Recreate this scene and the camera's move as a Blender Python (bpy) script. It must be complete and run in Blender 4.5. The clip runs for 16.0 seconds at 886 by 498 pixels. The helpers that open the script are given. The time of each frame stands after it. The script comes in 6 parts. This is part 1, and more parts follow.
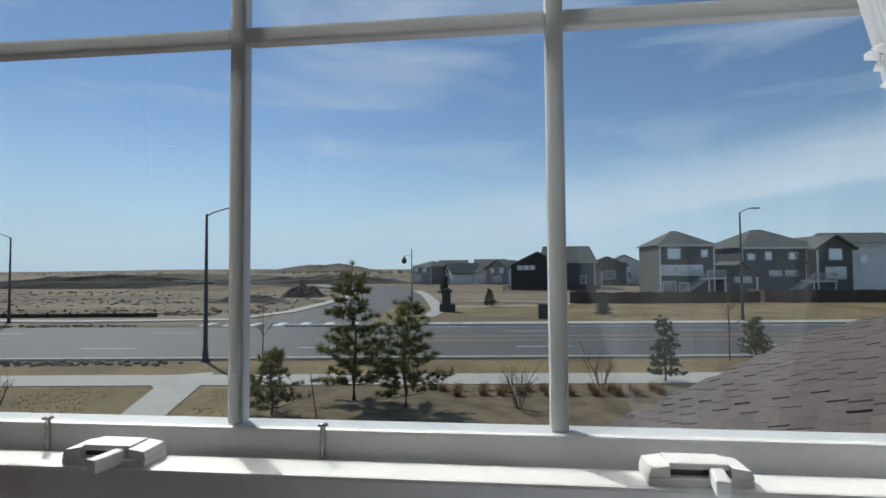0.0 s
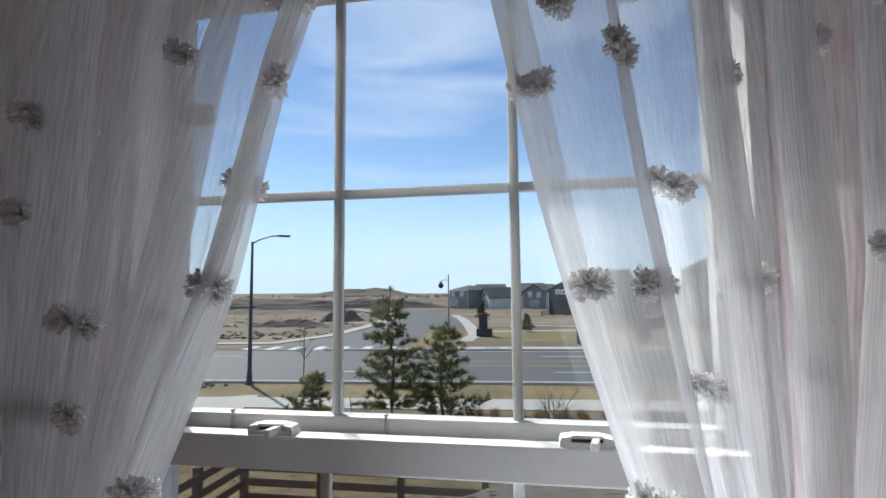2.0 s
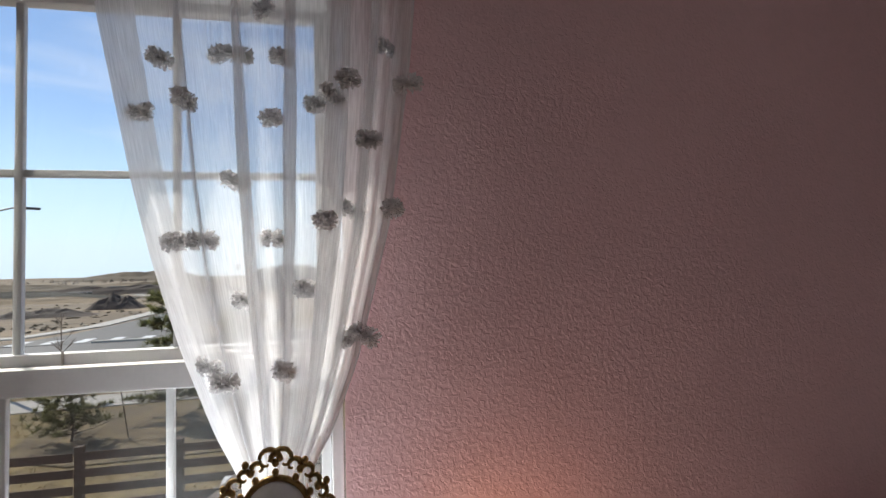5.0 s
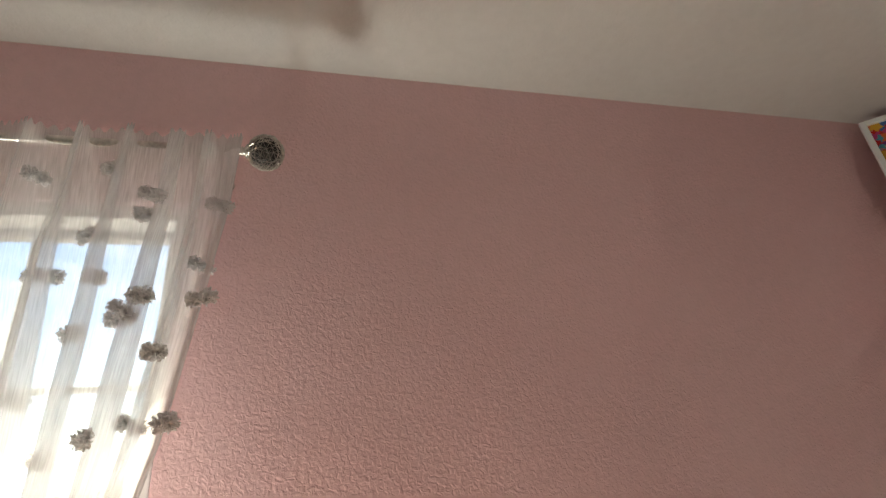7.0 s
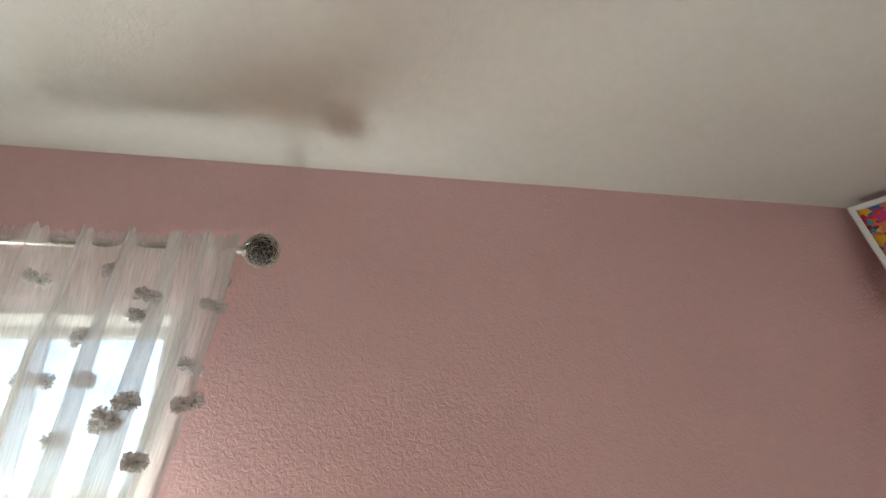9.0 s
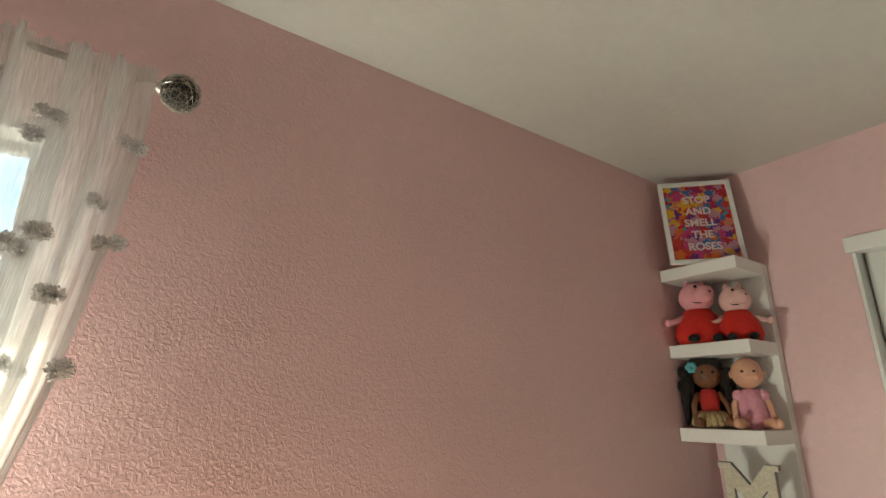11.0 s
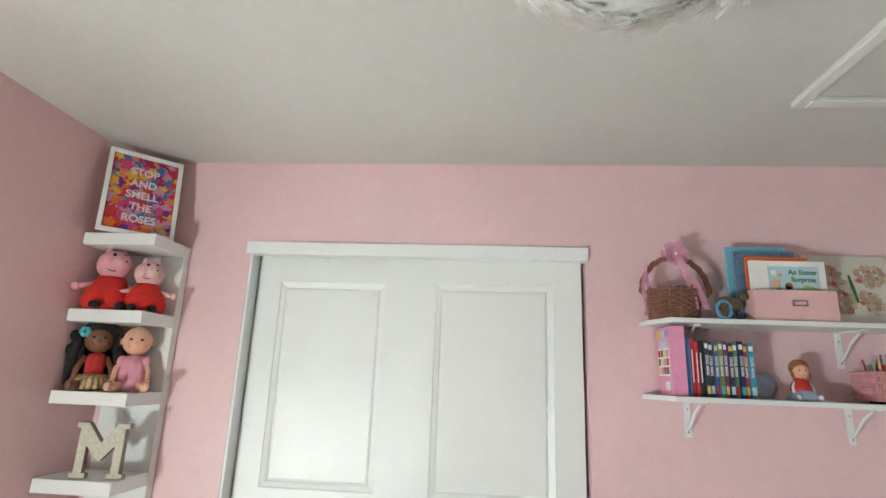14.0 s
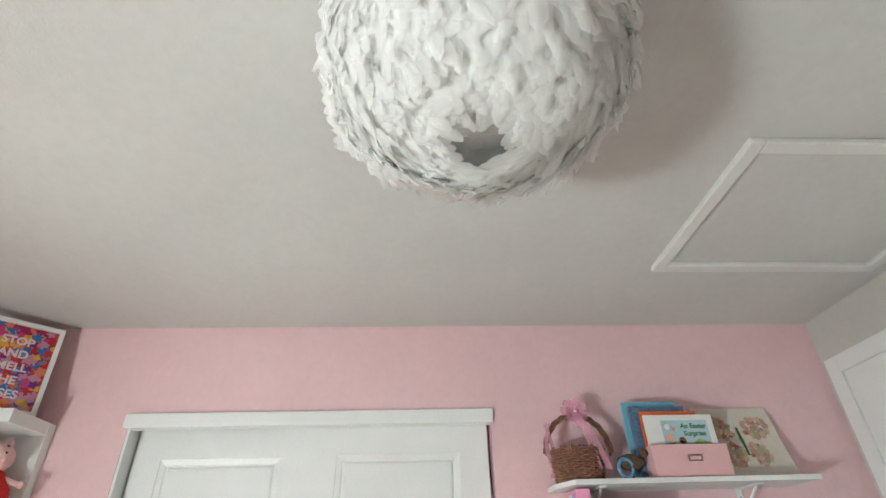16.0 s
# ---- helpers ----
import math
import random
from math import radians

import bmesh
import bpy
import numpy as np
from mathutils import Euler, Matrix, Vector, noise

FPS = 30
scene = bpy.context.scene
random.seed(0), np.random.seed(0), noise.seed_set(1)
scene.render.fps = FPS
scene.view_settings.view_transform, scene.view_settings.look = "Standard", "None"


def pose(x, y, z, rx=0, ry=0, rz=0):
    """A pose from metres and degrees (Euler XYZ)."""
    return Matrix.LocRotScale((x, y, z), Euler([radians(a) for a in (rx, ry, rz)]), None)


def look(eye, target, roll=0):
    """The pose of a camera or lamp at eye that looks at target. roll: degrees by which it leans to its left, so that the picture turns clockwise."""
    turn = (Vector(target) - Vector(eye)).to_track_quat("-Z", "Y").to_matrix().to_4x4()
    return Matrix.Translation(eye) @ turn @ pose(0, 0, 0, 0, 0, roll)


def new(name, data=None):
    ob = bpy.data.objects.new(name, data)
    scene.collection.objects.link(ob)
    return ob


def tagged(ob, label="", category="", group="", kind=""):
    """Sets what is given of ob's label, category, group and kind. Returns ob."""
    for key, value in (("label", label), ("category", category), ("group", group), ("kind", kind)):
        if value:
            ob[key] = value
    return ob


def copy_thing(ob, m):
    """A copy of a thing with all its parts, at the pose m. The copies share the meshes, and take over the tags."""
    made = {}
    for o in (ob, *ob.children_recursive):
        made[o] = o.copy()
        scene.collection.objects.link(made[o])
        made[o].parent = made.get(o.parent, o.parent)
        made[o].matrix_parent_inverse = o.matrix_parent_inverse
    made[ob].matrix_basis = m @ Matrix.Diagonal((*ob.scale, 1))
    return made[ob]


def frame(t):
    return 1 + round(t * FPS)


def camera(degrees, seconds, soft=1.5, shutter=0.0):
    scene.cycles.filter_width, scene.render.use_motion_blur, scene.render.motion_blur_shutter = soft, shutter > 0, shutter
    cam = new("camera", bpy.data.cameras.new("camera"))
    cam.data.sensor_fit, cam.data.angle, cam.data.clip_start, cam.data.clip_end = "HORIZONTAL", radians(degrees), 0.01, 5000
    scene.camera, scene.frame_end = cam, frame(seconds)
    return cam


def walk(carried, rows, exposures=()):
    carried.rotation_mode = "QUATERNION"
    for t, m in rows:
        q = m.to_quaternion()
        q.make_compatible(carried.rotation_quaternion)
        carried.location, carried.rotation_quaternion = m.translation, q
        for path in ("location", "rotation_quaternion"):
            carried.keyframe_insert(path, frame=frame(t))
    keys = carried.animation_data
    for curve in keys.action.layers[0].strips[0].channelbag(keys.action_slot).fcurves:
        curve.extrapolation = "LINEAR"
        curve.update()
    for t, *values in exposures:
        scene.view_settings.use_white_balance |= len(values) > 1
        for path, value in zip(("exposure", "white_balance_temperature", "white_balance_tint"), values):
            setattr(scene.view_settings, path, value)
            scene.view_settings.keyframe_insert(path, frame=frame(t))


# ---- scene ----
cam = camera(81.6, 16.0)
PATH = [
    (0, (0.345, -0.344, 1.423), (0.136, 1.644, 1.499), -0.4),
    (0.5, (0.345, -0.458, 1.436), (0.115, 1.526, 1.539), -0.9),
    (1, (0.357, -0.55, 1.445), (0.081, 1.427, 1.574), -1.3),
    (1.5, (0.376, -0.603, 1.449), (0.048, 1.364, 1.6), -1.0),
    (2, (0.423, -0.683, 1.475), (0.074, 1.279, 1.645), -0.5),
    (2.5, (0.474, -0.723, 1.476), (0.155, 1.244, 1.649), -0.1),
    (3, (0.533, -0.769, 1.468), (0.26, 1.205, 1.633), 0.1),
    (3.5, (0.593, -0.813, 1.452), (0.375, 1.169, 1.599), 0.0),
    (4, (0.599, -0.853, 1.447), (0.493, 1.14, 1.569), -0.3),
    (4.5, (0.641, -0.941, 1.43), (0.769, 1.052, 1.532), -0.7),
    (5, (0.719, -1.024, 1.43), (1.108, 0.936, 1.512), -1.3),
    (5.2, (0.703, -1.059, 1.422), (1.328, 0.838, 1.511), -1.4),
    (7.3, (1.052, -1.119, 1.438), (1.466, 0.61, 2.353), -4.6),
    (7.5, (1.056, -1.127, 1.451), (1.456, 0.563, 2.442), -4.8),
    (8, (1.061, -1.15, 1.465), (1.441, 0.44, 2.618), -5.6),
    (8.5, (1.053, -1.166, 1.475), (1.433, 0.409, 2.649), -5.5),
    (9, (1.05, -1.151, 1.47), (1.46, 0.508, 2.51), -4.7),
    (9.2, (1.051, -1.145, 1.459), (1.475, 0.556, 2.423), -4.2),
    (11.3, (0.775, -1.196, 1.482), (2.036, 0.253, 2.037), 0.8),
    (11.5, (0.766, -1.228, 1.485), (2.128, 0.128, 2.037), 1.0),
    (12, (0.774, -1.317, 1.475), (2.358, -0.223, 2.016), 1.4),
    (12.5, (0.823, -1.445, 1.497), (2.568, -0.611, 2.005), 2.0),
    (13, (0.87, -1.542, 1.512), (2.722, -0.956, 1.988), 2.2),
    (13.5, (0.875, -1.585, 1.501), (2.781, -1.23, 1.989), 2.5),
    (14, (0.855, -1.627, 1.507), (2.789, -1.466, 1.989), 2.3),
    (14.5, (0.841, -1.67, 1.496), (2.775, -1.645, 2.004), 1.9),
    (15, (0.833, -1.715, 1.497), (2.741, -1.754, 2.094), 1.0),
    (15.5, (0.835, -1.738, 1.488), (2.669, -1.81, 2.281), -0.4),
    (16, (0.834, -1.746, 1.471), (2.517, -1.849, 2.546), -1.8),
]
EXPOSURES = [(0, -0.33, 6000, 7), (1.0, -0.06, 6000, 8), (2.0, 0.27, 6000, 9), (3.0, 0.33, 6050, 10), (4.0, 0.28, 6100, 11), (5.2, 0.45, 6600, 12), (7.3, 1.85, 7600, 4), (8.5, 2.05, 7250, 0), (9.2, 2.1, 6850, 0), (11.3, 1.88, 7900, -5), (12.0, 2.35, 7300, -7), (12.5, 2.6, 6550, -5), (13.2, 2.75, 6300, -4), (14.5, 2.75, 6250, -4), (16, 2.76, 6250, -2)]
walk(cam, [(t, look(eye, target, roll)) for t, eye, target, roll in PATH], EXPOSURES)

# ---- light ----
SUN_TO = Vector((-0.67, 0.73, 0.98)).normalized()      # towards the sun
world = bpy.data.worlds.new("sky")
scene.world = world
world.use_nodes = True
wn, wl = world.node_tree.nodes, world.node_tree.links
sky = wn.new("ShaderNodeTexSky")
sky.sky_type, sky.sun_disc = "NISHITA", False
sky.sun_elevation = math.asin(SUN_TO.z)
sky.sun_rotation = math.atan2(SUN_TO.x, SUN_TO.y)
sky.dust_density, sky.ozone_density, sky.air_density = 0.05, 2.2, 1.0
bg = wn["Background"]
bg.inputs["Strength"].default_value = 0.105
# thin streaked clouds, spread over the whole sky
tc = wn.new("ShaderNodeTexCoord")
cmap = wn.new("ShaderNodeMapping")
cmap.inputs["Rotation"].default_value = (0.12, 0.1, 0.5)
cmap.inputs["Scale"].default_value = (1.2, 1.6, 7.0)
cnoise = wn.new("ShaderNodeTexNoise")
cnoise.inputs["Scale"].default_value, cnoise.inputs["Detail"].default_value = 1.5, 7
cnoise.inputs["Distortion"].default_value = 0.5
cramp = wn.new("ShaderNodeValToRGB")
cramp.color_ramp.elements[0].position, cramp.color_ramp.elements[1].position = 0.50, 0.90
cmix = wn.new("ShaderNodeMixRGB")
cmix.inputs[2].default_value = (7.0, 7.6, 8.4, 1)
wl.new(tc.outputs["Generated"], cmap.inputs[0])
wl.new(cmap.outputs[0], cnoise.inputs["Vector"])
wl.new(cnoise.outputs["Fac"], cramp.inputs[0])
wl.new(cramp.outputs[0], cmix.inputs[0])
wl.new(sky.outputs[0], cmix.inputs[1])
# one long bank of cirrus that climbs to the east
tilt_ = wn.new("ShaderNodeVectorMath")
tilt_.operation = "DOT_PRODUCT"
tilt_.inputs[1].default_value = (-0.162, -0.071, 0.984)
wl.new(tc.outputs["Generated"], tilt_.inputs[0])
wave = wn.new("ShaderNodeMath")
wave.operation = "MULTIPLY_ADD"
wave.inputs[1].default_value = 0.16
wl.new(cnoise.outputs["Fac"], wave.inputs[0])
wl.new(tilt_.outputs["Value"], wave.inputs[2])
bank = wn.new("ShaderNodeValToRGB")
bank.color_ramp.interpolation = "EASE"
for pos_, val_ in ((0.0, 0.0), (0.04, 0.0), (0.075, 0.8), (0.17, 0.0)):
    el_ = bank.color_ramp.elements.new(pos_)
    el_.color = (val_, val_, val_, 1)
bank.color_ramp.elements.remove(bank.color_ramp.elements[-1])
wl.new(wave.outputs[0], bank.inputs[0])
cbank = wn.new("ShaderNodeMixRGB")
cbank.inputs[2].default_value = (8.2, 8.6, 9.0, 1)
wl.new(bank.outputs[0], cbank.inputs[0])
wl.new(cmix.outputs[0], cbank.inputs[1])
sep = wn.new("ShaderNodeSeparateXYZ")
wl.new(tc.outputs["Generated"], sep.inputs[0])
low = wn.new("ShaderNodeMapRange")
low.interpolation_type = "SMOOTHSTEP"
low.inputs["From Min"].default_value, low.inputs["From Max"].default_value = -0.02, 0.3
low.inputs["To Min"].default_value, low.inputs["To Max"].default_value = 0.85, 0.0
wl.new(sep.outputs["Z"], low.inputs["Value"])
haze = wn.new("ShaderNodeMixRGB")
haze.inputs[2].default_value = (5.6, 7.2, 8.6, 1)
wl.new(low.outputs[0], haze.inputs[0])
wl.new(cbank.outputs[0], haze.inputs[1])
wl.new(haze.outputs[0], bg.inputs["Color"])
sun_data = bpy.data.lights.new("sun", "SUN")
sun_data.energy, sun_data.angle, sun_data.color = 3.3, radians(0.5), (1.0, 0.94, 0.82)
sun = new("sun", sun_data)
sun.matrix_world = look(SUN_TO * 50, (0, 0, 0))

# added area lamp, stands in for sky and sunlit ground at the lower window
day = bpy.data.lights.new("window_fill_lamp", "AREA")
day.shape, day.size, day.size_y, day.energy, day.color = "RECTANGLE", 0.46, 0.31, 10.8, (0.92, 0.97, 1.0)
window_fill = new("window_fill_lamp", day)
window_fill.matrix_world = look((0.255, -0.02, 0.665), (1.155, -0.50, 0.88))
# added bare point lamp, its source unseen, for the window wall's warm glow
glow = bpy.data.lights.new("wall_glow_lamp", "POINT")
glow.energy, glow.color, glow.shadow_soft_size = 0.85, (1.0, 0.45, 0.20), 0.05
new("wall_glow_lamp", glow).location = (1.02, -0.22, 0.80)

# ---- materials ----
def mat(name, color, rough=0.6, metal=0.0, vary=0.12, scale=8.0, fine=120.0, bump=0.0, bump_scale=200.0, stretch=(1, 1, 1), second=None, per_object=0.0):
    """A surface with variation at two scales, and fine relief."""
    m = bpy.data.materials.new(name)
    m.use_nodes = True
    n, l = m.node_tree.nodes, m.node_tree.links
    b = n["Principled BSDF"]
    co = n.new("ShaderNodeTexCoord")
    mp = n.new("ShaderNodeMapping")
    mp.inputs["Scale"].default_value = stretch
    l.new(co.outputs["Object"], mp.inputs[0])
    big, small = n.new("ShaderNodeTexNoise"), n.new("ShaderNodeTexNoise")
    big.inputs["Scale"].default_value, small.inputs["Scale"].default_value = scale, fine
    big.inputs["Detail"].default_value, small.inputs["Detail"].default_value = 4, 3
    for t in (big, small):
        l.new(mp.outputs[0], t.inputs["Vector"])
    add = n.new("ShaderNodeMath")
    add.operation = "ADD"
    l.new(big.outputs["Fac"], add.inputs[0])
    l.new(small.outputs["Fac"], add.inputs[1])
    last = add.outputs[0]
    if per_object:
        info = n.new("ShaderNodeObjectInfo")
        mad = n.new("ShaderNodeMath")
        mad.operation = "MULTIPLY_ADD"
        l.new(info.outputs["Random"], mad.inputs[0])
        mad.inputs[1].default_value = per_object
        l.new(last, mad.inputs[2])
        last = mad.outputs[0]
    r = n.new("ShaderNodeValToRGB")
    lo = [max(0, c * (1 - vary)) for c in color[:3]]
    hi = list(second[:3]) if second else [min(1, c * (1 + vary)) for c in color[:3]]
    half = n.new("ShaderNodeMath")
    half.operation, half.inputs[1].default_value = "MULTIPLY", 0.5
    l.new(last, half.inputs[0])
    r.color_ramp.elements[0].position, r.color_ramp.elements[1].position = 0.35, 0.65 + per_object / 2
    r.color_ramp.elements[0].color, r.color_ramp.elements[1].color = (*lo, 1), (*hi, 1)
    l.new(half.outputs[0], r.inputs[0])
    l.new(r.outputs[0], b.inputs["Base Color"])
    b.inputs["Roughness"].default_value, b.inputs["Metallic"].default_value = rough, metal
    if bump:
        bt = n.new("ShaderNodeTexNoise")
        bt.inputs["Scale"].default_value, bt.inputs["Detail"].default_value = bump_scale, 3
        l.new(mp.outputs[0], bt.inputs["Vector"])
        bp = n.new("ShaderNodeBump")
        bp.inputs["Strength"].default_value, bp.inputs["Distance"].default_value = bump, 0.01
        l.new(bt.outputs["Fac"], bp.inputs["Height"])
        l.new(bp.outputs[0], b.inputs["Normal"])
    return m


def wall_paint(name, color, depth):
    """Painted drywall with a knocked-down spatter texture."""
    m = mat(name, color, 0.42, vary=0.035, scale=1.5, fine=40)
    n, l = m.node_tree.nodes, m.node_tree.links
    b = n["Principled BSDF"]
    co = n.new("ShaderNodeTexCoord")
    a = n.new("ShaderNodeTexNoise")
    a.inputs["Scale"].default_value, a.inputs["Detail"].default_value = 95, 2.2
    a.inputs["Distortion"].default_value = 0.9
    r = n.new("ShaderNodeValToRGB")
    r.color_ramp.elements[0].position, r.color_ramp.elements[1].position = 0.36, 0.78
    bp = n.new("ShaderNodeBump")
    bp.inputs["Strength"].default_value, bp.inputs["Distance"].default_value = 1.0, depth
    l.new(co.outputs["Object"], a.inputs["Vector"])
    l.new(a.outputs["Fac"], r.inputs[0])
    l.new(r.outputs[0], bp.inputs["Height"])
    l.new(bp.outputs[0], b.inputs["Normal"])
    return m


PINK = wall_paint("pink_wall_paint", (0.76, 0.51, 0.53), 0.0011)
PINK_E = wall_paint("pink_wall_paint_smoother", (0.76, 0.535, 0.555), 0.0005)
CEIL = wall_paint("ceiling_paint", (0.575, 0.578, 0.56), 0.0004)
OFFWHITE = wall_paint("offwhite_wall_paint", (0.56, 0.55, 0.52), 0.001)
VINYL = mat("white_vinyl", (0.70, 0.70, 0.70), 0.55, vary=0.03, scale=5)
WHITE = mat("white_gloss_paint", (0.78, 0.80, 0.79), 0.4, vary=0.03, scale=4, bump=0.03, bump_scale=60)
# the floor is out of view; its pale tone serves to bounce light up
PALE_FLOOR = mat("pale_bounce_floor", (0.50, 0.44, 0.38), 0.9, vary=0.12, scale=3, fine=160, bump=0.5, bump_scale=300)
SCREW = mat("steel_screw", (0.34, 0.32, 0.30), 0.35, 1.0)
GREY_METAL = mat("painted_metal", (0.10, 0.11, 0.115), 0.5, 0.6)
GRASS = mat("dormant_grass", (0.17, 0.12, 0.045), 0.9, vary=0.35, scale=0.25, fine=3, second=(0.34, 0.245, 0.10), bump=0.6, bump_scale=9)
FIELD = mat("dry_prairie", (0.19, 0.145, 0.09), 0.95, vary=0.4, scale=0.09, fine=0.9, second=(0.36, 0.27, 0.165), bump=0.3, bump_scale=1.2, stretch=(0.22, 1, 1))
MULCH = mat("bark_mulch", (0.115, 0.08, 0.045), 0.95, vary=0.5, scale=1.6, fine=12, second=(0.29, 0.22, 0.12), bump=1, bump_scale=14)
CONCRETE = mat("pale_concrete", (0.50, 0.46, 0.40), 0.8, vary=0.1, scale=0.7, fine=15)
ASPHALT = mat("grey_asphalt", (0.105, 0.099, 0.087), 0.7, vary=0.15, scale=0.3, fine=20, stretch=(0.3, 1, 1))
PAINT_W = mat("road_paint_white", (0.7, 0.7, 0.68), 0.7)
PAINT_Y = mat("road_paint_yellow", (0.55, 0.33, 0.12), 0.7)
SHINGLE = mat("roof_shingle", (0.15, 0.118, 0.095), 0.9, vary=0.3, scale=2, fine=90, second=(0.235, 0.185, 0.15), bump=0.5, bump_scale=150, per_object=0.35)
glass = bpy.data.materials.new("window_glass")
glass.use_nodes = True
gb = glass.node_tree.nodes["Principled BSDF"]
gb.inputs["Base Color"].default_value = (0.96, 0.98, 0.98, 1)
gb.inputs["Roughness"].default_value, gb.inputs["Transmission Weight"].default_value, gb.inputs["IOR"].default_value = 0.0, 1.0, 1.48


# ---- mesh helpers ----
def box(bm, x0, y0, z0, x1, y1, z1, bevel=0.0, m=None):
    """A box into bm, with rounded edges."""
    r = bmesh.ops.create_cube(bm, size=1)
    vs = r["verts"]
    for v in vs:
        v.co = Vector((x0 + (v.co.x + .5) * (x1 - x0), y0 + (v.co.y + .5) * (y1 - y0), z0 + (v.co.z + .5) * (z1 - z0)))
    if m:
        bmesh.ops.transform(bm, matrix=m, verts=vs)
    if bevel:
        es = list({e for v in vs for e in v.link_edges})
        bmesh.ops.bevel(bm, geom=es, offset=bevel, segments=2, affect="EDGES", profile=0.6)
    return bm


def tube(bm, a, b, r0, r1=None, n=12, cap=True):
    """A tapered round bar from a to b."""
    a, b = Vector(a), Vector(b)
    r1 = r0 if r1 is None else r1
    q = (b - a).to_track_quat("Z", "Y").to_matrix().to_4x4()
    r = bmesh.ops.create_cone(bm, cap_ends=cap, segments=n, radius1=r0, radius2=r1, depth=(b - a).length, matrix=Matrix.Translation((a + b) / 2) @ q)
    return r["verts"]


def ball(bm, c, r, scale=(1, 1, 1), u=16, v=10, turn=None):
    m = Matrix.Translation(c) @ (turn.to_4x4() if turn else Matrix()) @ Matrix.Diagonal((*scale, 1))
    return bmesh.ops.create_uvsphere(bm, u_segments=u, v_segments=v, radius=r, matrix=m)["verts"]


def lathe(bm, profile, c=(0, 0, 0), n=20):
    """A turned shape from (radius, height) pairs."""
    rings = []
    for r, z in profile:
        rings.append([bm.verts.new((c[0] + r * math.cos(k * 2 * math.pi / n), c[1] + r * math.sin(k * 2 * math.pi / n), c[2] + z)) for k in range(n)])
    for p, q in zip(rings, rings[1:]):
        for k in range(n):
            bm.faces.new((p[k], p[(k + 1) % n], q[(k + 1) % n], q[k]))
    return bm


def sweep(bm, pts, radius, n=6):
    """A round bar along points; radius a number or one per point."""
    pts = [Vector(p) for p in pts]
    rings = []
    for i, p in enumerate(pts):
        d = (pts[min(i + 1, len(pts) - 1)] - pts[max(i - 1, 0)]).normalized()
        q = d.to_track_quat("Z", "Y")
        r = radius if isinstance(radius, (int, float)) else radius[i]
        rings.append([bm.verts.new(p + q @ Vector((r * math.cos(k * 2 * math.pi / n), r * math.sin(k * 2 * math.pi / n), 0))) for k in range(n)])
    for p, q in zip(rings, rings[1:]):
        for k in range(n):
            bm.faces.new((p[k], p[(k + 1) % n], q[(k + 1) % n], q[k]))
    for ring in (rings[0], rings[-1]):
        bm.faces.new(ring)
    return bm


def prism(bm, outline, y0, y1, axis="y"):
    """An outline, given as pairs, pulled straight along an axis."""
    def at(p, d):
        return {"y": (p[0], d, p[1]), "z": (p[0], p[1], d), "x": (d, p[0], p[1])}[axis]
    a = [bm.verts.new(at(p, y0)) for p in outline]
    b = [bm.verts.new(at(p, y1)) for p in outline]
    n = len(outline)
    bm.faces.new(a), bm.faces.new(b[::-1])
    for k in range(n):
        bm.faces.new((a[k], b[k], b[(k + 1) % n], a[(k + 1) % n]))
    return bm


def part(name, bm, material, parent=None, label="", smooth=False):
    """Links a bmesh as one mesh object, under a thing or a part."""
    me = bpy.data.meshes.new(name)
    bmesh.ops.recalc_face_normals(bm, faces=bm.faces)
    bm.to_mesh(me)
    bm.free()
    me.materials.append(material)
    if smooth:
        for p in me.polygons:
            p.use_smooth = True
    ob = new(name, me)
    if parent:
        ob.parent = parent
    if label:
        ob["label"] = label
    return ob


def same(name, ob, m, parent=None):
    """Another object on ob's mesh, at the pose m."""
    o = new(name, ob.data)
    o.matrix_basis = m
    if parent:
        o.parent = parent
    return o


def B():
    return bmesh.new()


def thing(name, x, y, z, rz=0, label="", category="", group="", kind=""):
    ob = new(name)
    ob.empty_display_size = 0.1
    ob.matrix_basis = pose(x, y, z, 0, 0, rz)
    return tagged(ob, label, category, group, kind)


# ---- the room ----
WEST, EAST, SOUTH, TOP = -0.75, 3.012, -3.594, 2.44
OX0, OX1, OZ0, OZ1 = -0.215, 0.722, 0.49, 2.02     # window opening
WALL_T = 0.16

bm = B()
box(bm, WEST - .15, 0, 0, OX0, WALL_T, TOP)
box(bm, OX1, 0, 0, EAST + .75, WALL_T, TOP)
box(bm, OX0, 0, 0, OX1, WALL_T, OZ0)
box(bm, OX0, 0, OZ1, OX1, WALL_T, TOP)
tagged(part("wall_north", bm, PINK), "pink textured drywall with the window opening", "wall", kind="structure")
CY0, CY1, CZ = -0.588, -2.055, 2.04                # closet opening
bm = B()
box(bm, EAST, CY0, 0, EAST + .11, 0, TOP)
box(bm, EAST, SOUTH - .15, 0, EAST + .11, CY1, TOP)
box(bm, EAST, CY1, CZ, EAST + .11, CY0, TOP)
tagged(part("wall_east", bm, PINK_E), "pink painted wall with the closet opening", "wall", kind="structure")
bm = B()
box(bm, EAST + .70, SOUTH - .15, 0, EAST + .75, 0, TOP)
tagged(part("wall_closet_back", bm, PINK), "plain back wall of the closet", "wall", kind="structure")
bm = B()
box(bm, WEST - .15, SOUTH - .15, 0, WEST, 0, TOP)
tagged(part("wall_west", bm, PINK), "plain pink painted bedroom wall", "wall", kind="structure")
bm = B()
box(bm, WEST, SOUTH - .15, 0, EAST, SOUTH, TOP)
tagged(part("wall_south", bm, OFFWHITE), "off-white painted bedroom wall", "wall", kind="structure")
bm = B()
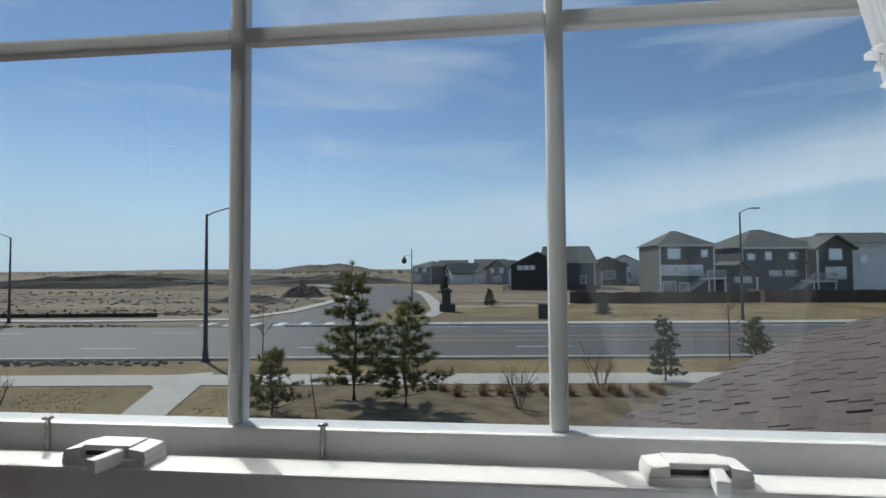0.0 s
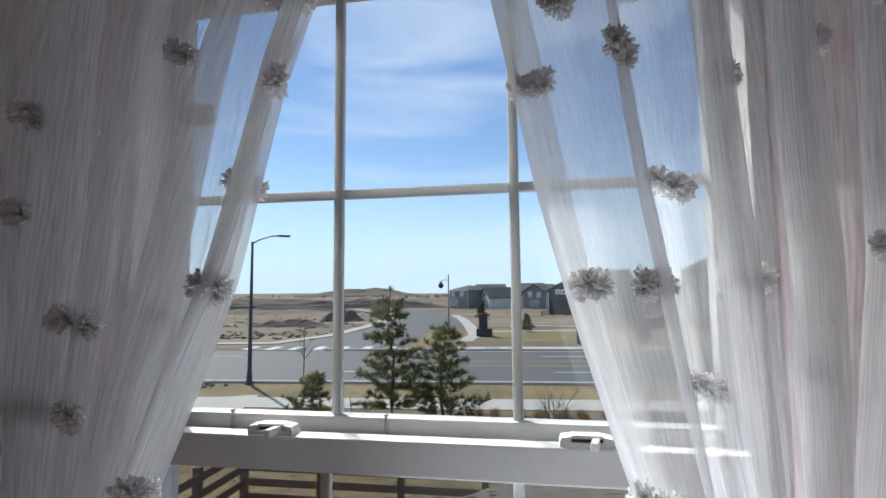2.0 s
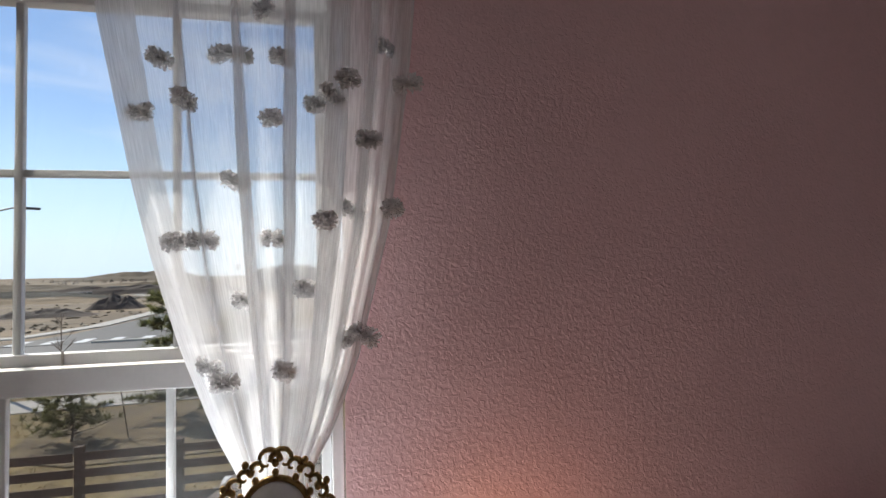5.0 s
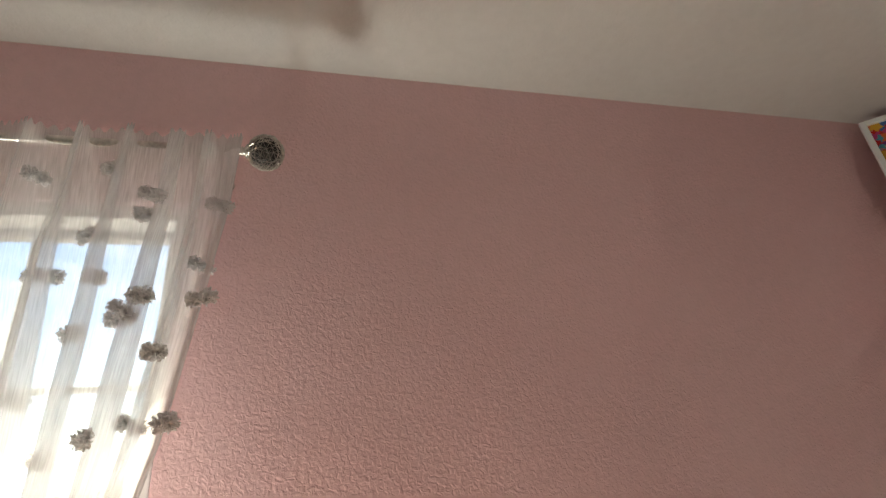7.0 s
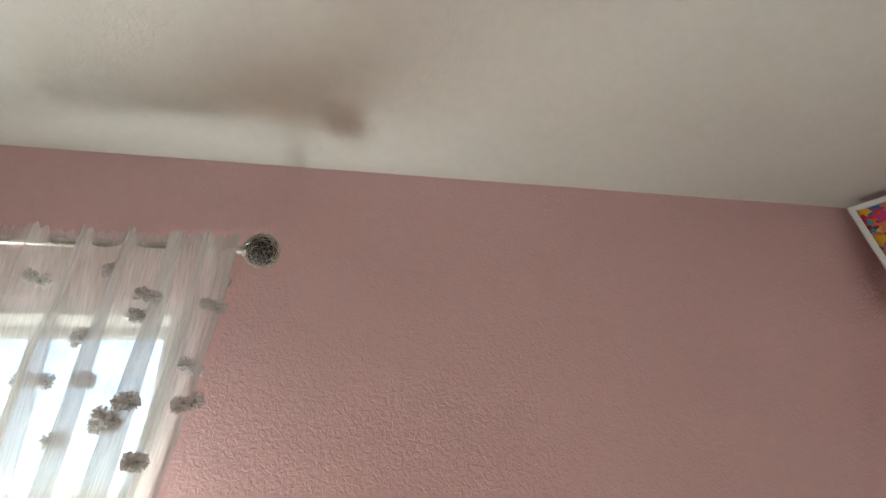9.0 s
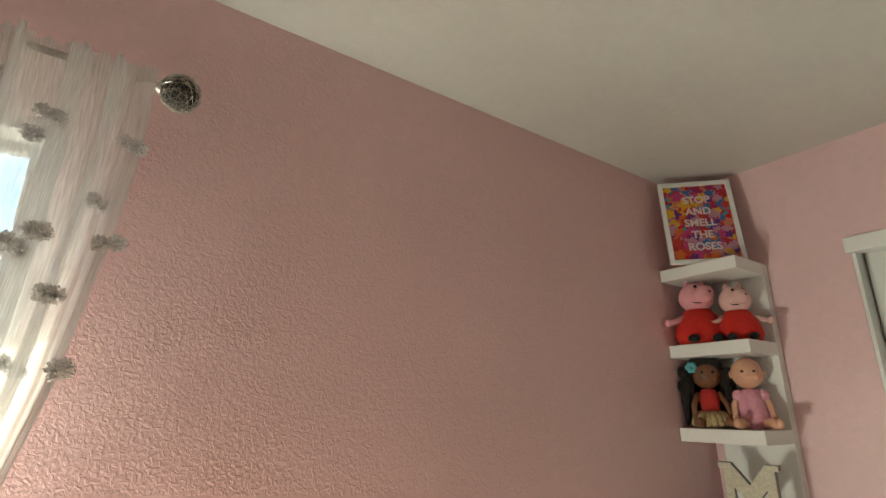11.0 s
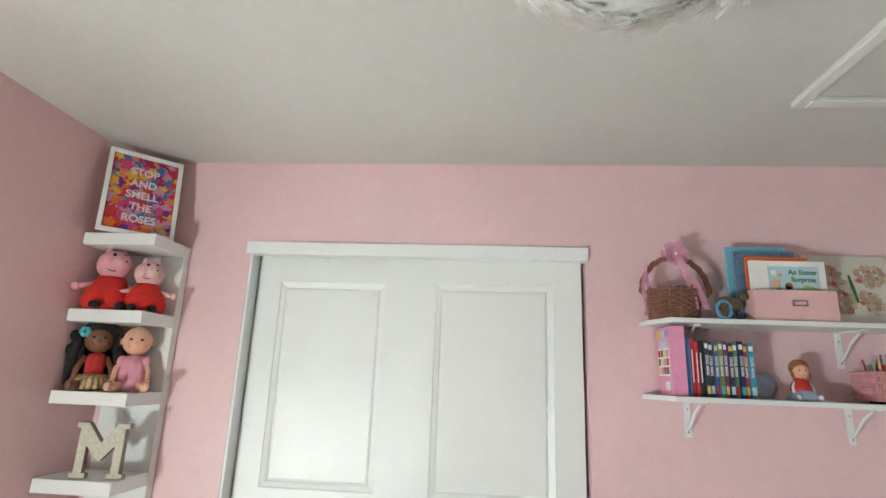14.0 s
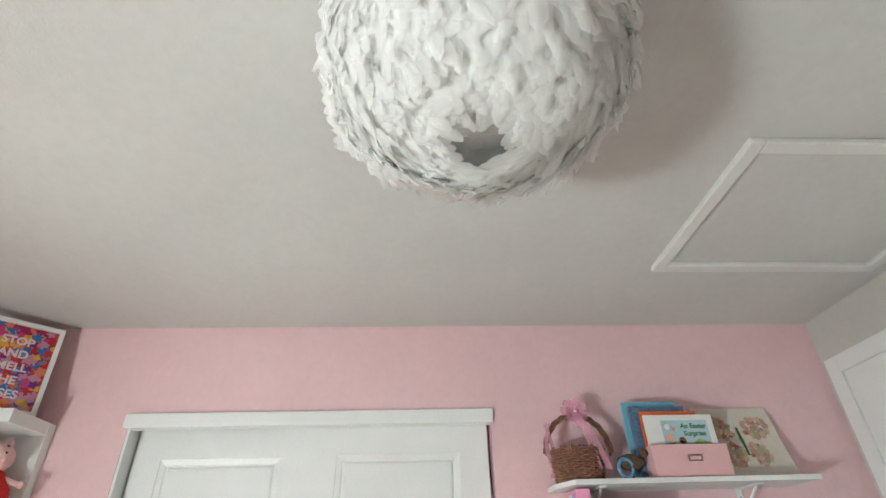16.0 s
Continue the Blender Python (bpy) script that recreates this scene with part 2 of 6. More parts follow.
box(bm, WEST - .15, SOUTH - .15, TOP, EAST + .75, WALL_T, TOP + .2)
tagged(part("ceiling", bm, CEIL), "white lightly textured flat ceiling", "ceiling", kind="structure")
bm = B()
box(bm, WEST - .15, SOUTH - .15, -.2, EAST + .75, WALL_T, 0)
tagged(part("floor", bm, PALE_FLOOR), "plain pale beige bedroom floor, out of view", "floor", kind="structure")

# ---- the ground outside: the road runs a little askew to the house ----
GZ = -2.9
ROAD = pose(0, 0, GZ, 0, 0, 5.4)
def ground_slab(name, u0, v0, u1, v1, z0, z1, material, label, category):
    bm = B()
    box(bm, u0, v0, z0, u1, v1, z1)
    ob = part(name, bm, material)
    ob.matrix_basis = ROAD
    return tagged(ob, label, category, kind="structure")
bm = B()
box(bm, -4500, -500, GZ - 1, 4500, 4500, GZ)
tagged(part("ground", bm, FIELD), "dry tan prairie ground to the horizon", "ground", kind="structure")
ground_slab("lawn", -140, 4, 140, 24.1, 0, .02, GRASS, "dormant straw-coloured lawn beside the road", "lawn")
ground_slab("pavement", -140, 18.8, 140, 20.7, .02, .05, CONCRETE, "pale concrete pavement along the road", "pavement")
ground_slab("kerb_near", -140, 24.1, 140, 24.4, 0, .14, CONCRETE, "concrete kerb of the road", "kerb")
ground_slab("road", -160, 24.4, 160, 38.2, 0, .03, ASPHALT, "wide grey asphalt road", "road")
ground_slab("kerb_far", -12, 38.2, 140, 38.6, 0, .16, CONCRETE, "concrete kerb of the road", "kerb")

# ---- the window ----
win = thing("window_1", 0, 0, 0, 0, "white vinyl sash window with grilles, over a road", "window", kind="structure")
FX0, FX1, FZ0, FZ1 = OX0 + .004, OX1 - .004, OZ0 + .004, OZ1 - .004
bm = B()
box(bm, FX0, .012, FZ0, FX0 + .022, .14, FZ1, .003)
box(bm, FX1 - .022, .012, FZ0, FX1, .14, FZ1, .003)
box(bm, FX0 + .022, .012, FZ1 - .03, FX1 - .022, .14, FZ1, .003)
box(bm, FX0 + .022, .012, FZ0, FX1 - .022, .14, FZ0 + .04, .003)
part("window_frame", bm, VINYL, win)
MX = (0.115, 0.395)
def sash(name, y0, y1, z0, z1, rail_b, rail_t, mid, st):
    sx0, sx1 = FX0 + .023, FX1 - .023
    bm = B()
    box(bm, sx0, y0, z0, sx0 + st, y1, z1, .003)
    box(bm, sx1 - st, y0, z0, sx1, y1, z1, .003)
    box(bm, sx0 + st, y0, z0, sx1 - st, y1, z0 + rail_b, .003)
    box(bm, sx0 + st, y0, z1 - rail_t, sx1 - st, y1, z1, .003)
    s = part(name, bm, VINYL, win)
    yc = (y0 + y1) / 2
    bm = B()
    for x in MX:
        box(bm, x - .0075, yc - .007, z0 + rail_b, x + .0075, yc + .007, z1 - rail_t, .003)
    for a, b in ((sx0 + st, MX[0] - .0075), (MX[0] + .0075, MX[1] - .0075), (MX[1] + .0075, sx1 - st)):
        box(bm, a, yc - .0065, mid - .0075, b, yc + .0065, mid + .0075, .003)
    part("grille", bm, VINYL, s)
    bm = B()
    box(bm, sx0 + st - .005, yc - .0115, z0 + rail_b - .005, sx1 - st + .005, yc - .0085, z1 - rail_t + .005)
    p = part("pane", bm, glass, s)
    p.visible_shadow = False
    return s
upper = sash("upper_sash", .081, .113, 1.245, FZ1 - .031, .043, .018, 1.634, .027)
lower = sash("lower_sash", .038, .072, FZ0 + .041, 1.267, .045, .05, .86, .020)
GASKET = mat("dark_glazing_bead", (0.035, 0.04, 0.04), 0.6)
for x in (FX0 + .043, FX1 - .046):
    part("gasket", box(B(), x + .0003, .047, FZ0 + .087, x + .0027, .060, 1.216), GASKET, lower, "dark glazing bead")
SCREEN = bpy.data.materials.new("insect_screen")
SCREEN.use_nodes = True
sn, sl = SCREEN.node_tree.nodes, SCREEN.node_tree.links
sb = sn["Principled BSDF"]
sb.inputs["Base Color"].default_value, sb.inputs["Roughness"].default_value = (.14, .145, .145, 1), .6
st, sm = sn.new("ShaderNodeBsdfTransparent"), sn.new("ShaderNodeMixShader")
sm.inputs[0].default_value = .82
sl.new(sb.outputs[0], sm.inputs[1])
sl.new(st.outputs[0], sm.inputs[2])
sl.new(sm.outputs[0], sn["Material Output"].inputs["Surface"])
part("screen", box(B(), FX0 + .023, .1185, FZ0 + .041, FX1 - .023, .1190, 1.244), SCREEN, win, "fine grey insect screen")
DARK_FILL = mat("dark_fill", (0.05, 0.05, 0.05), 0.6)
def sash_lock(x, z=1.267):
    k = part("sash_lock", box(B(), x - .036, .041, z, x + .036, .069, z + .006, .0015), VINYL, win)
    bm = B()
    prism(bm, [(x - .036, z + .0062), (x - .021, z + .0062), (x - .021, z + .014), (x - .034, z + .012)], .042, .068)
    prism(bm, [(x + .021, z + .0062), (x + .036, z + .0062), (x + .034, z + .012), (x + .021, z + .014)], .042, .068)
    box(bm, x - .021, .045, z + .0105, x + .021, .067, z + .0155, .0015)
    part("housing", bm, VINYL, k)
    # solid block in the gap, the shade of the slot put into its colour
    part("slot", box(B(), x - .0205, .048, z + .0062, x + .0205, .064, z + .0103), DARK_FILL, k)
    bm = B()
    box(bm, -.005, -.026, -.006, .005, 0.004, .005, .002, pose(x + .012, .046, z + .008, 0, 0, -12))
    part("lever", bm, VINYL, k)
    return k
sash_lock(0.03)
sash_lock(0.487)
def window_screw(x):
    bm = B()
    lathe(bm, [(0, .0), (.0019, .0)] + [(.0016 + .0012 * (i % 2), .002 + i * .0013) for i in range(18)] + [(.0018, .027), (.0045, .0285), (.0043, .030), (0, .0305)], (x, .0765, 1.2642), 10)
    part("screw", bm, SCREW, win, "thin steel screw stuck upright", True)
window_screw(-.052)
window_screw(.199)

# ---- curtains ----
def sheer(name, clear_lo, clear_hi):
    m = bpy.data.materials.new(name)
    m.use_nodes = True
    n, l = m.node_tree.nodes, m.node_tree.links
    n.remove(n["Principled BSDF"])
    uv = n.new("ShaderNodeUVMap")
    mp = n.new("ShaderNodeMapping")
    mp.inputs["Scale"].default_value = (560, 34, 1)
    no = n.new("ShaderNodeTexNoise")
    no.inputs["Scale"].default_value, no.inputs["Detail"].default_value = 1.0, 3
    mr = n.new("ShaderNodeMapRange")
    mr.inputs["From Min"].default_value, mr.inputs["From Max"].default_value = 0.33, 0.67
    mr.inputs["To Min"].default_value, mr.inputs["To Max"].default_value = clear_lo, clear_hi
    d, t, tr = n.new("ShaderNodeBsdfDiffuse"), n.new("ShaderNodeBsdfTranslucent"), n.new("ShaderNodeBsdfTransparent")
    d.inputs[0].default_value = t.inputs[0].default_value = (0.88, 0.885, 0.90, 1)
    m1, m2 = n.new("ShaderNodeMixShader"), n.new("ShaderNodeMixShader")
    m1.inputs[0].default_value = 0.5
    bp = n.new("ShaderNodeBump")
    bp.inputs["Strength"].default_value, bp.inputs["Distance"].default_value = 0.3, 0.0012
    l.new(uv.outputs[0], mp.inputs[0])
    l.new(mp.outputs[0], no.inputs["Vector"])
    l.new(no.outputs["Fac"], mr.inputs["Value"])
    l.new(no.outputs["Fac"], bp.inputs["Height"])
    l.new(bp.outputs[0], d.inputs["Normal"])
    l.new(bp.outputs[0], t.inputs["Normal"])
    l.new(d.outputs[0], m1.inputs[1])
    l.new(t.outputs[0], m1.inputs[2])
    l.new(mr.outputs[0], m2.inputs[0])
    l.new(m1.outputs[0], m2.inputs[1])
    l.new(tr.outputs[0], m2.inputs[2])
    l.new(m2.outputs[0], n["Material Output"].inputs["Surface"])
    return m
SHEER = sheer("sheer_gauze", 0.37, 0.56)
HEM = sheer("sheer_gauze_hem", 0.20, 0.44)
YARN = mat("white_yarn", (0.89, 0.89, 0.91), 0.9, vary=0.12, scale=60, fine=300)

yn, yl = YARN.node_tree.nodes, YARN.node_tree.links
ym, yt = yn.new("ShaderNodeMixShader"), yn.new("ShaderNodeBsdfTranslucent")
yt.inputs[0].default_value, ym.inputs[0].default_value = (0.95, 0.94, 0.94, 1), 0.7
yl.new(yn["Principled BSDF"].outputs[0], ym.inputs[1])
yl.new(yt.outputs[0], ym.inputs[2])
yc_, yf = yn.new("ShaderNodeBsdfTransparent"), yn.new("ShaderNodeMixShader")
yf.inputs[0].default_value = 0.22                  # loose fibres let light between them
yl.new(ym.outputs[0], yf.inputs[1])
yl.new(yc_.outputs[0], yf.inputs[2])
yl.new(yf.outputs[0], yn["Material Output"].inputs["Surface"])


def along(z, table):
    for (z0, a), (z1, b) in zip(table, table[1:]):
        if z1 <= z <= z0:
            k = (z0 - z) / (z0 - z1)
            return a + (b - a) * k
    return table[-1][1] if z < table[-1][0] else table[0][1]


INNER = [(2.10, .338), (1.82, .374), (1.56, .427), (1.45, .455), (1.32, .494), (1.20, .538), (1.12, .572), (1.02, .572), (.5, .575), (.06, .58)]
OUTER = [(2.10, .850), (1.90, .845), (1.75, .829), (1.50, .792), (1.30, .742), (1.20, .705), (1.12, .664), (1.02, .672), (.5, .72), (.06, .74)]
CENTRE = [(2.10, -.163), (2.05, -.166), (1.75, -.188), (1.50, -.205), (1.20, -.208), (1.12, -.20), (1.0, -.19), (.06, -.17)]
DEPTH = [(2.10, .013), (2.05, .020), (1.8, .050), (1.4, .052), (1.2, .036), (1.12, .02), (1.0, .03), (.06, .045)]
INNER_L = [(2.10, .272), (1.83, .308), (1.70, .352), (1.494, .405), (1.303, .487), (1.20, .535), (1.12, .568), (1.02, .585), (.06, .59)]
MID_X = 0.272                                  # the pair mirrors about this


def fold(u, z, seed):
    """How far the cloth comes forward, -1 to 1, in uneven soft pleats."""
    ph = pleat(u, seed) + .4 * math.sin(1.6 * z + seed)
    flat = math.tanh(1.4 * math.sin(ph) + .3) / .93
    return .82 * flat * (1 - .35 * math.sin(7.3 * u + 2 * seed)) + .10 * math.sin(2.3 * ph + 1.1 + seed + z)


def pleat(u, seed):
    return 2 * math.pi * (6.0 * u + .34 * math.sin(5.1 * u + 2.1) + .12 * math.sin(13 * u + 2 * seed))


def cloth_at(u, z, side, seed):
    xi, xo = along(z, INNER if side > 0 else INNER_L), along(z, OUTER)
    ph = pleat(u, seed) + .4 * math.sin(1.6 * z + seed)
    sway = (.030 + .010 * math.sin(9 * u + seed)) * math.cos(ph) * min(1, (xo - xi) / .4)
    x = xi + (xo - xi) * u + sway * (u * (1 - u) * 4)
    y = along(z, CENTRE) - along(z, DEPTH) * fold(u, z, seed) + .004 * math.sin(9 * z + 20 * u)
    if side < 0:
        x = 2 * MID_X - x
    return Vector((x, y, z))


def grid_cloth(name, u0, u1, nu, nv, z_top, z_bot, side, seed, off, material, parent):
    me = bpy.data.meshes.new(name)
    vs, fs, uvs = [], [], []
    for j in range(nv + 1):
        z = z_top + (z_bot - z_top) * j / nv
        for i in range(nu + 1):
            p = cloth_at(u0 + (u1 - u0) * i / nu, z, side, seed)
            vs.append((p.x, p.y + off, p.z + (.006 * math.sin(i * 1.1) if j == 0 and off == 0 else 0)))
    for j in range(nv):
        for i in range(nu):
            a = j * (nu + 1) + i
            fs.append((a, a + 1, a + nu + 2, a + nu + 1))
    me.from_pydata(vs, [], fs)
    layer = me.uv_layers.new(name="UVMap")
    for poly in me.polygons:
        poly.use_smooth = True
        for li, vi in zip(poly.loop_indices, poly.vertices):
            layer.data[li].uv = (u0 + (u1 - u0) * (vi % (nu + 1)) / nu, (vi // (nu + 1)) / nv)
    me.materials.append(material)
    ob = new(name, me)
    ob.parent = parent
    return ob


def pom_mesh(seed):
    """A tuft of looped yarn, tied across the middle, that swells out to both sides."""
    rnd = random.Random(seed)
    bm = B()
    lobes = ((-.010, 1), (.010, 1)) if seed % 2 else ((-.006, 1.0), (.006, 1.0))
    for k in range(170):
        cx, sc = lobes[k % 2]
        d = Vector((rnd.gauss(0, 1), -abs(rnd.gauss(0, .8)) + .15, rnd.gauss(0, 1))).normalized()
        d.x += .35 * (1 if cx > 0 else -1)
        d.normalize()
        ln = rnd.uniform(.0115, .0165)
        p0 = Vector((cx * .5, -.004, 0))
        side = d.cross(Vector((rnd.uniform(-1, 1), rnd.uniform(-1, 1), rnd.uniform(-1, 1)))).normalized() * .0035
        c = Vector((cx, -.006, 0))
        p1 = c + d * ln * .7
        p2 = c + d * ln + side * .5
        p3 = c + d * ln * .85 + side
        sweep(bm, [p0, p1, p2, p3], [.0010, .0013, .0013, .0009], 4)
    ball(bm, (0, -.006, 0), .005, (1.5, .8, 1.0), 8, 6)
    return bm


def curtain(side, seed, spots, label):
    root = thing("curtain", 0, 0, 0, 0, label, "curtain", "curtains of the window")
    grid_cloth("panel", 0, 1, 330, 80, 2.10, .06, side, seed, 0, SHEER, root)
    grid_cloth("hem", 0, .085, 20, 90, 2.06, .06, side, seed, -.003, HEM, root)
    grid_cloth("outer_hem", .93, 1, 16, 90, 2.06, .06, side, seed, -.003, HEM, root)
    for k, (x, z) in enumerate(spots):
        xm = 2 * MID_X - x if side < 0 else x
        xi, xo = along(z, INNER if side > 0 else INNER_L), along(z, OUTER)
        p = min((q for q in (cloth_at(i / 160, z, side, seed) for i in range(161)) if abs(q.x - x) < .006), key=lambda q: q.y if side > 0 else abs(q.y + .222), default=cloth_at(min(.99, max(.01, (xm - xi) / (xo - xi))), z, side, seed))
        o = new("yarn_tuft", POMS[k % 4].data) if POMS else part("yarn_tuft", pom_mesh(0), YARN)
        o.parent = root
        o.matrix_basis = pose(x, p.y - .003, z, 0, random.uniform(-25, 25), random.uniform(-55, 55)) @ Matrix.Diagonal((1.04, 1.04, 1.04, 1))
    return root
POMS = []
class Proto:
    """A tuft's mesh, shared by all tufts of its shape."""
    def __init__(self, seed):
        self.data = bpy.data.meshes.new("yarn_tuft")
        b = pom_mesh(seed)
        b.to_mesh(self.data)
        b.free()
        self.data.materials.append(YARN)
POMS = [Proto(k) for k in range(4)]
RIGHT_SPOTS = [(.445, 1.766), (.427, 1.677), (.475, 1.481), (.526, 1.292), (.555, 1.28), (.554, 1.578), (.606, 1.687), (.616, 1.487), (.63, 1.292),
               (.704, 1.70), (.730, 1.725), (.732, 1.53), (.533, 1.788), (.558, 1.783), (.493, 1.685), (.516, 1.481), (.676, 1.705), (.703, 1.507),
               (.663, 1.405), (.57, 1.388), (.73, 1.329), (.755, 1.336), (.791, 1.526), (.823, 1.722),
               (.684, 1.908), (.712, 1.932), (.598, 1.872), (.497, 1.978), (.62, 2.007), (.829, 1.911), (.627, 1.786), (.80, 1.806), (.764, 1.634)]
LEFT_SPOTS = [(-.046, 1.662), (.049, 1.68), (.154, 1.753), (.189, 1.766), (.199, 1.67), (.102, 1.597), (.122, 1.482), (-.044, 1.449), (.033, 1.459),
              (-.037, 1.355), (.066, 1.30), (-.028, 1.837), (.03, 1.75), (.183, 1.828), (-.114, 1.67), (.018, 1.399), (-.115, 1.563), (-.11, 1.36), (.10, 1.93), (-.02, 1.98), (-.13, 1.87)]
curtain(1, 0.7, RIGHT_SPOTS, "sheer white gauze curtain with yarn tufts, tied back")
curtain(-1, 2.1, LEFT_SPOTS, "sheer white gauze curtain with yarn tufts, drawn aside")

PEWTER = mat("dark_pewter", (0.52, 0.50, 0.47), 0.28, 0.9, vary=0.3, scale=40)
rod = thing("curtain_rod", 0, 0, 0, 0, "dark pewter curtain rod with filigree ball finials", "curtain rod")
RY, RZ = -.146, 2.074
bm = B()
tube(bm, (2 * MID_X - .832, RY, RZ), (.832, RY, RZ), .0095, n=16)
part("rod", bm, PEWTER, rod, smooth=True)
def finial(x, s):
    bm = B()
    prof = [(0, 0), (.012, 0), (.013, .004), (.008, .007), (.0075, .014), (.011, .018), (.0075, .021), (.015, .026), (.016, .030), (0, .031)]
    lathe(bm, prof, n=20)
    neck = part("finial_neck", bm, PEWTER, rod, "polished pewter collar", True)
    neck.matrix_basis = pose(x, RY, RZ, 0, 90 * s, 0)
    bm = B()
    bmesh.ops.create_icosphere(bm, subdivisions=3, radius=.0375)
    for v in bm.verts:
        v.co += Vector((noise.noise(v.co * 90), noise.noise(v.co * 90 + Vector((5, 0, 0))), noise.noise(v.co * 90 + Vector((0, 9, 0))))) * .006
        v.co = v.co.normalized() * .0375
    for v in bm.verts:
        v.co += v.co.normalized() * .002 * noise.noise(v.co * 120)
    bmesh.ops.wireframe(bm, faces=bm.faces[:], thickness=.0030, offset=0, use_replace=True, use_even_offset=False)
    f = part("finial", bm, PEWTER, rod, "pierced filigree ball")
    f.matrix_basis = pose(x + s * .064, RY, RZ)
    bm = B()
    ball(bm, (0, 0, 0), .0335, u=20, v=14)
    c = part("core", bm, DARK_FILL, f, smooth=True)
    return f
finial(.830, 1)
finial(2 * MID_X - .830, -1)
for x in (.79, 2 * MID_X - .79):
    bm = B()
    tube(bm, (x, 0, RZ), (x, -.006, RZ), .022, n=16)
    tube(bm, (x, -.006, RZ), (x, RY + .012, RZ), .006, n=10)
    tube(bm, (x - .006, RY, RZ), (x + .006, RY, RZ), .0125, n=16)
    part("bracket", bm, PEWTER, rod)

# curtain holdbacks: pierced brass scrollwork round a white domed boss
BRASS = mat("aged_brass", (0.30, 0.19, 0.07), 0.35, 0.9, vary=0.5, scale=30, fine=150)
BOSS = mat("white_satin_boss", (0.80, 0.80, 0.80), 0.25, vary=0.06, scale=20)
def holdback(x):
    root = thing("curtain_holdback", x, -.235, 1.085, 0, "aged brass scrollwork holdback with white domed boss", "curtain holdback", "holdbacks")
    bm = B()
    tube(bm, (0, .235, -.02), (0, .02, -.01), .008, n=10)
    tube(bm, (0, .235, -.02), (0, .231, -.02), .025, n=16)
    part("stem", bm, BRASS, root)
    bm = B()
    sweep(bm, [(.046 * math.cos(a * math.pi / 20), 0, .050 * math.sin(a * math.pi / 20)) for a in range(41)], .005, 8)
    part("rim", bm, BRASS, root, smooth=True)
    bm = B()
    ball(bm, (0, .002, 0), .044, (1, .6, 1.08), 24, 14)
    part("boss", bm, BOSS, root, "white satin dome", True)
    n = 12
    for k in range(n):
        a = k * 2 * math.pi / n + math.pi / 2
        c, sn = math.cos(a), math.sin(a)
        bm = B()
        big = 1.5 if k == 0 else (1.15, .85, 1.0)[k % 3]
        for s in (-1, 1):
            pts, rad = [], []
            for i in range(17):
                t = i / 16 * 5.0
                r = .0135 * big * (1 - .14 * t)
                lx, lz = s * (.0115 + r * math.cos(math.pi - t) * .9), .010 + r * math.sin(t) + .010 * big
                pts.append((c * (.048 + lz) - sn * lx, -.004 - .002 * (i % 2), sn * (.052 + lz) + c * lx))
                rad.append(.0050 - .0002 * i)
            sweep(bm, pts, rad, 6)
        for q in (.055, .068, .082):
            ball(bm, (c * q, -.007, sn * (q + .004) * (1 + .06 * (big - 1))), .0052, (1, 1, 1.2), 8, 6)
        part("scroll", bm, BRASS, root, smooth=True)
    return root
holdback(.622)
holdback(2 * MID_X - .622)

# ---- outdoors: road marks, path, beds ----
def strip(name, pts, z0, z1, material, label, category, kind="structure"):
    """A flat slab with the outline pts."""
    bm = B()
    prism(bm, pts, z0, z1, "z")
    return tagged(part(name, bm, material), label, category, kind=kind)


def ribbon(name, line, widths, z0, z1, material, label, category):
    """A slab of changing width along a line."""
    le, ri = [], []
    for i, p in enumerate(line):
        a, b = Vector(line[max(i - 1, 0)]), Vector(line[min(i + 1, len(line) - 1)])
        d = (b - a).normalized()
        n = Vector((-d.y, d.x)) * widths[i] / 2
        le.append(tuple(Vector(p) + n))
        ri.append(tuple(Vector(p) - n))
    bm = B()
    for i in range(len(line) - 1):
        prism(bm, [le[i], le[i + 1], ri[i + 1], ri[i]], z0, z1, "z")
    return tagged(part(name, bm, material), label, category, kind="structure")


strip("mulch_bed", [(-7.5, 13.2), (-5.5, 12.3), (-1, 12.6), (3.5, 13.2), (9, 14.5), (9.5, 19.0), (4, 18.8), (-2, 18.2), (-6.6, 17.8), (-7.8, 16)], GZ + .02, GZ + .055, MULCH, "dark bark mulch bed under the pines", "planting bed")
ribbon("footpath", [(-12.6, 19.6), (-11.4, 17.6), (-10.2, 14.2), (-9.0, 10.5), (-7.9, 7.0), (-6.8, 2.0)], [2.6, 1.55, 1.35, 1.35, 1.35, 1.35], GZ + .021, GZ + .056, CONCRETE, "narrow concrete footpath across the lawn", "footpath")
ribbon("side_road", [(-13.0, 37.0), (-13.2, 44), (-13.6, 56), (-15.2, 72), (-19, 92), (-27, 115), (-42, 140), (-62, 160)], [17, 13, 11.5, 10.5, 10, 9.5, 9.5, 9.5], GZ, GZ + .034, ASPHALT, "asphalt side road that bends away", "road")
ribbon("side_road_walk", [(-60, 41), (-36, 39.8), (-22.5, 42.0), (-20.6, 50), (-21.4, 66), (-25, 90), (-33, 112), (-48, 135)], [1.6] * 8, GZ, GZ + .09, CONCRETE, "pale pavement along the side road", "pavement")
ribbon("garden_walk", [(-6.0, 44), (-5.6, 52), (-8.0, 66), (-11.5, 84), (-15, 98)], [1.5] * 5, GZ, GZ + .07, CONCRETE, "pale concrete walk up to the houses", "pavement")
ribbon("loop_walk", [(-7, 57), (-1, 57.5), (6, 59.5), (10, 63), (4, 66.5), (-3, 68)], [1.2] * 6, GZ, GZ + .06, CONCRETE, "curved pale walk across the dry lawn", "pavement")
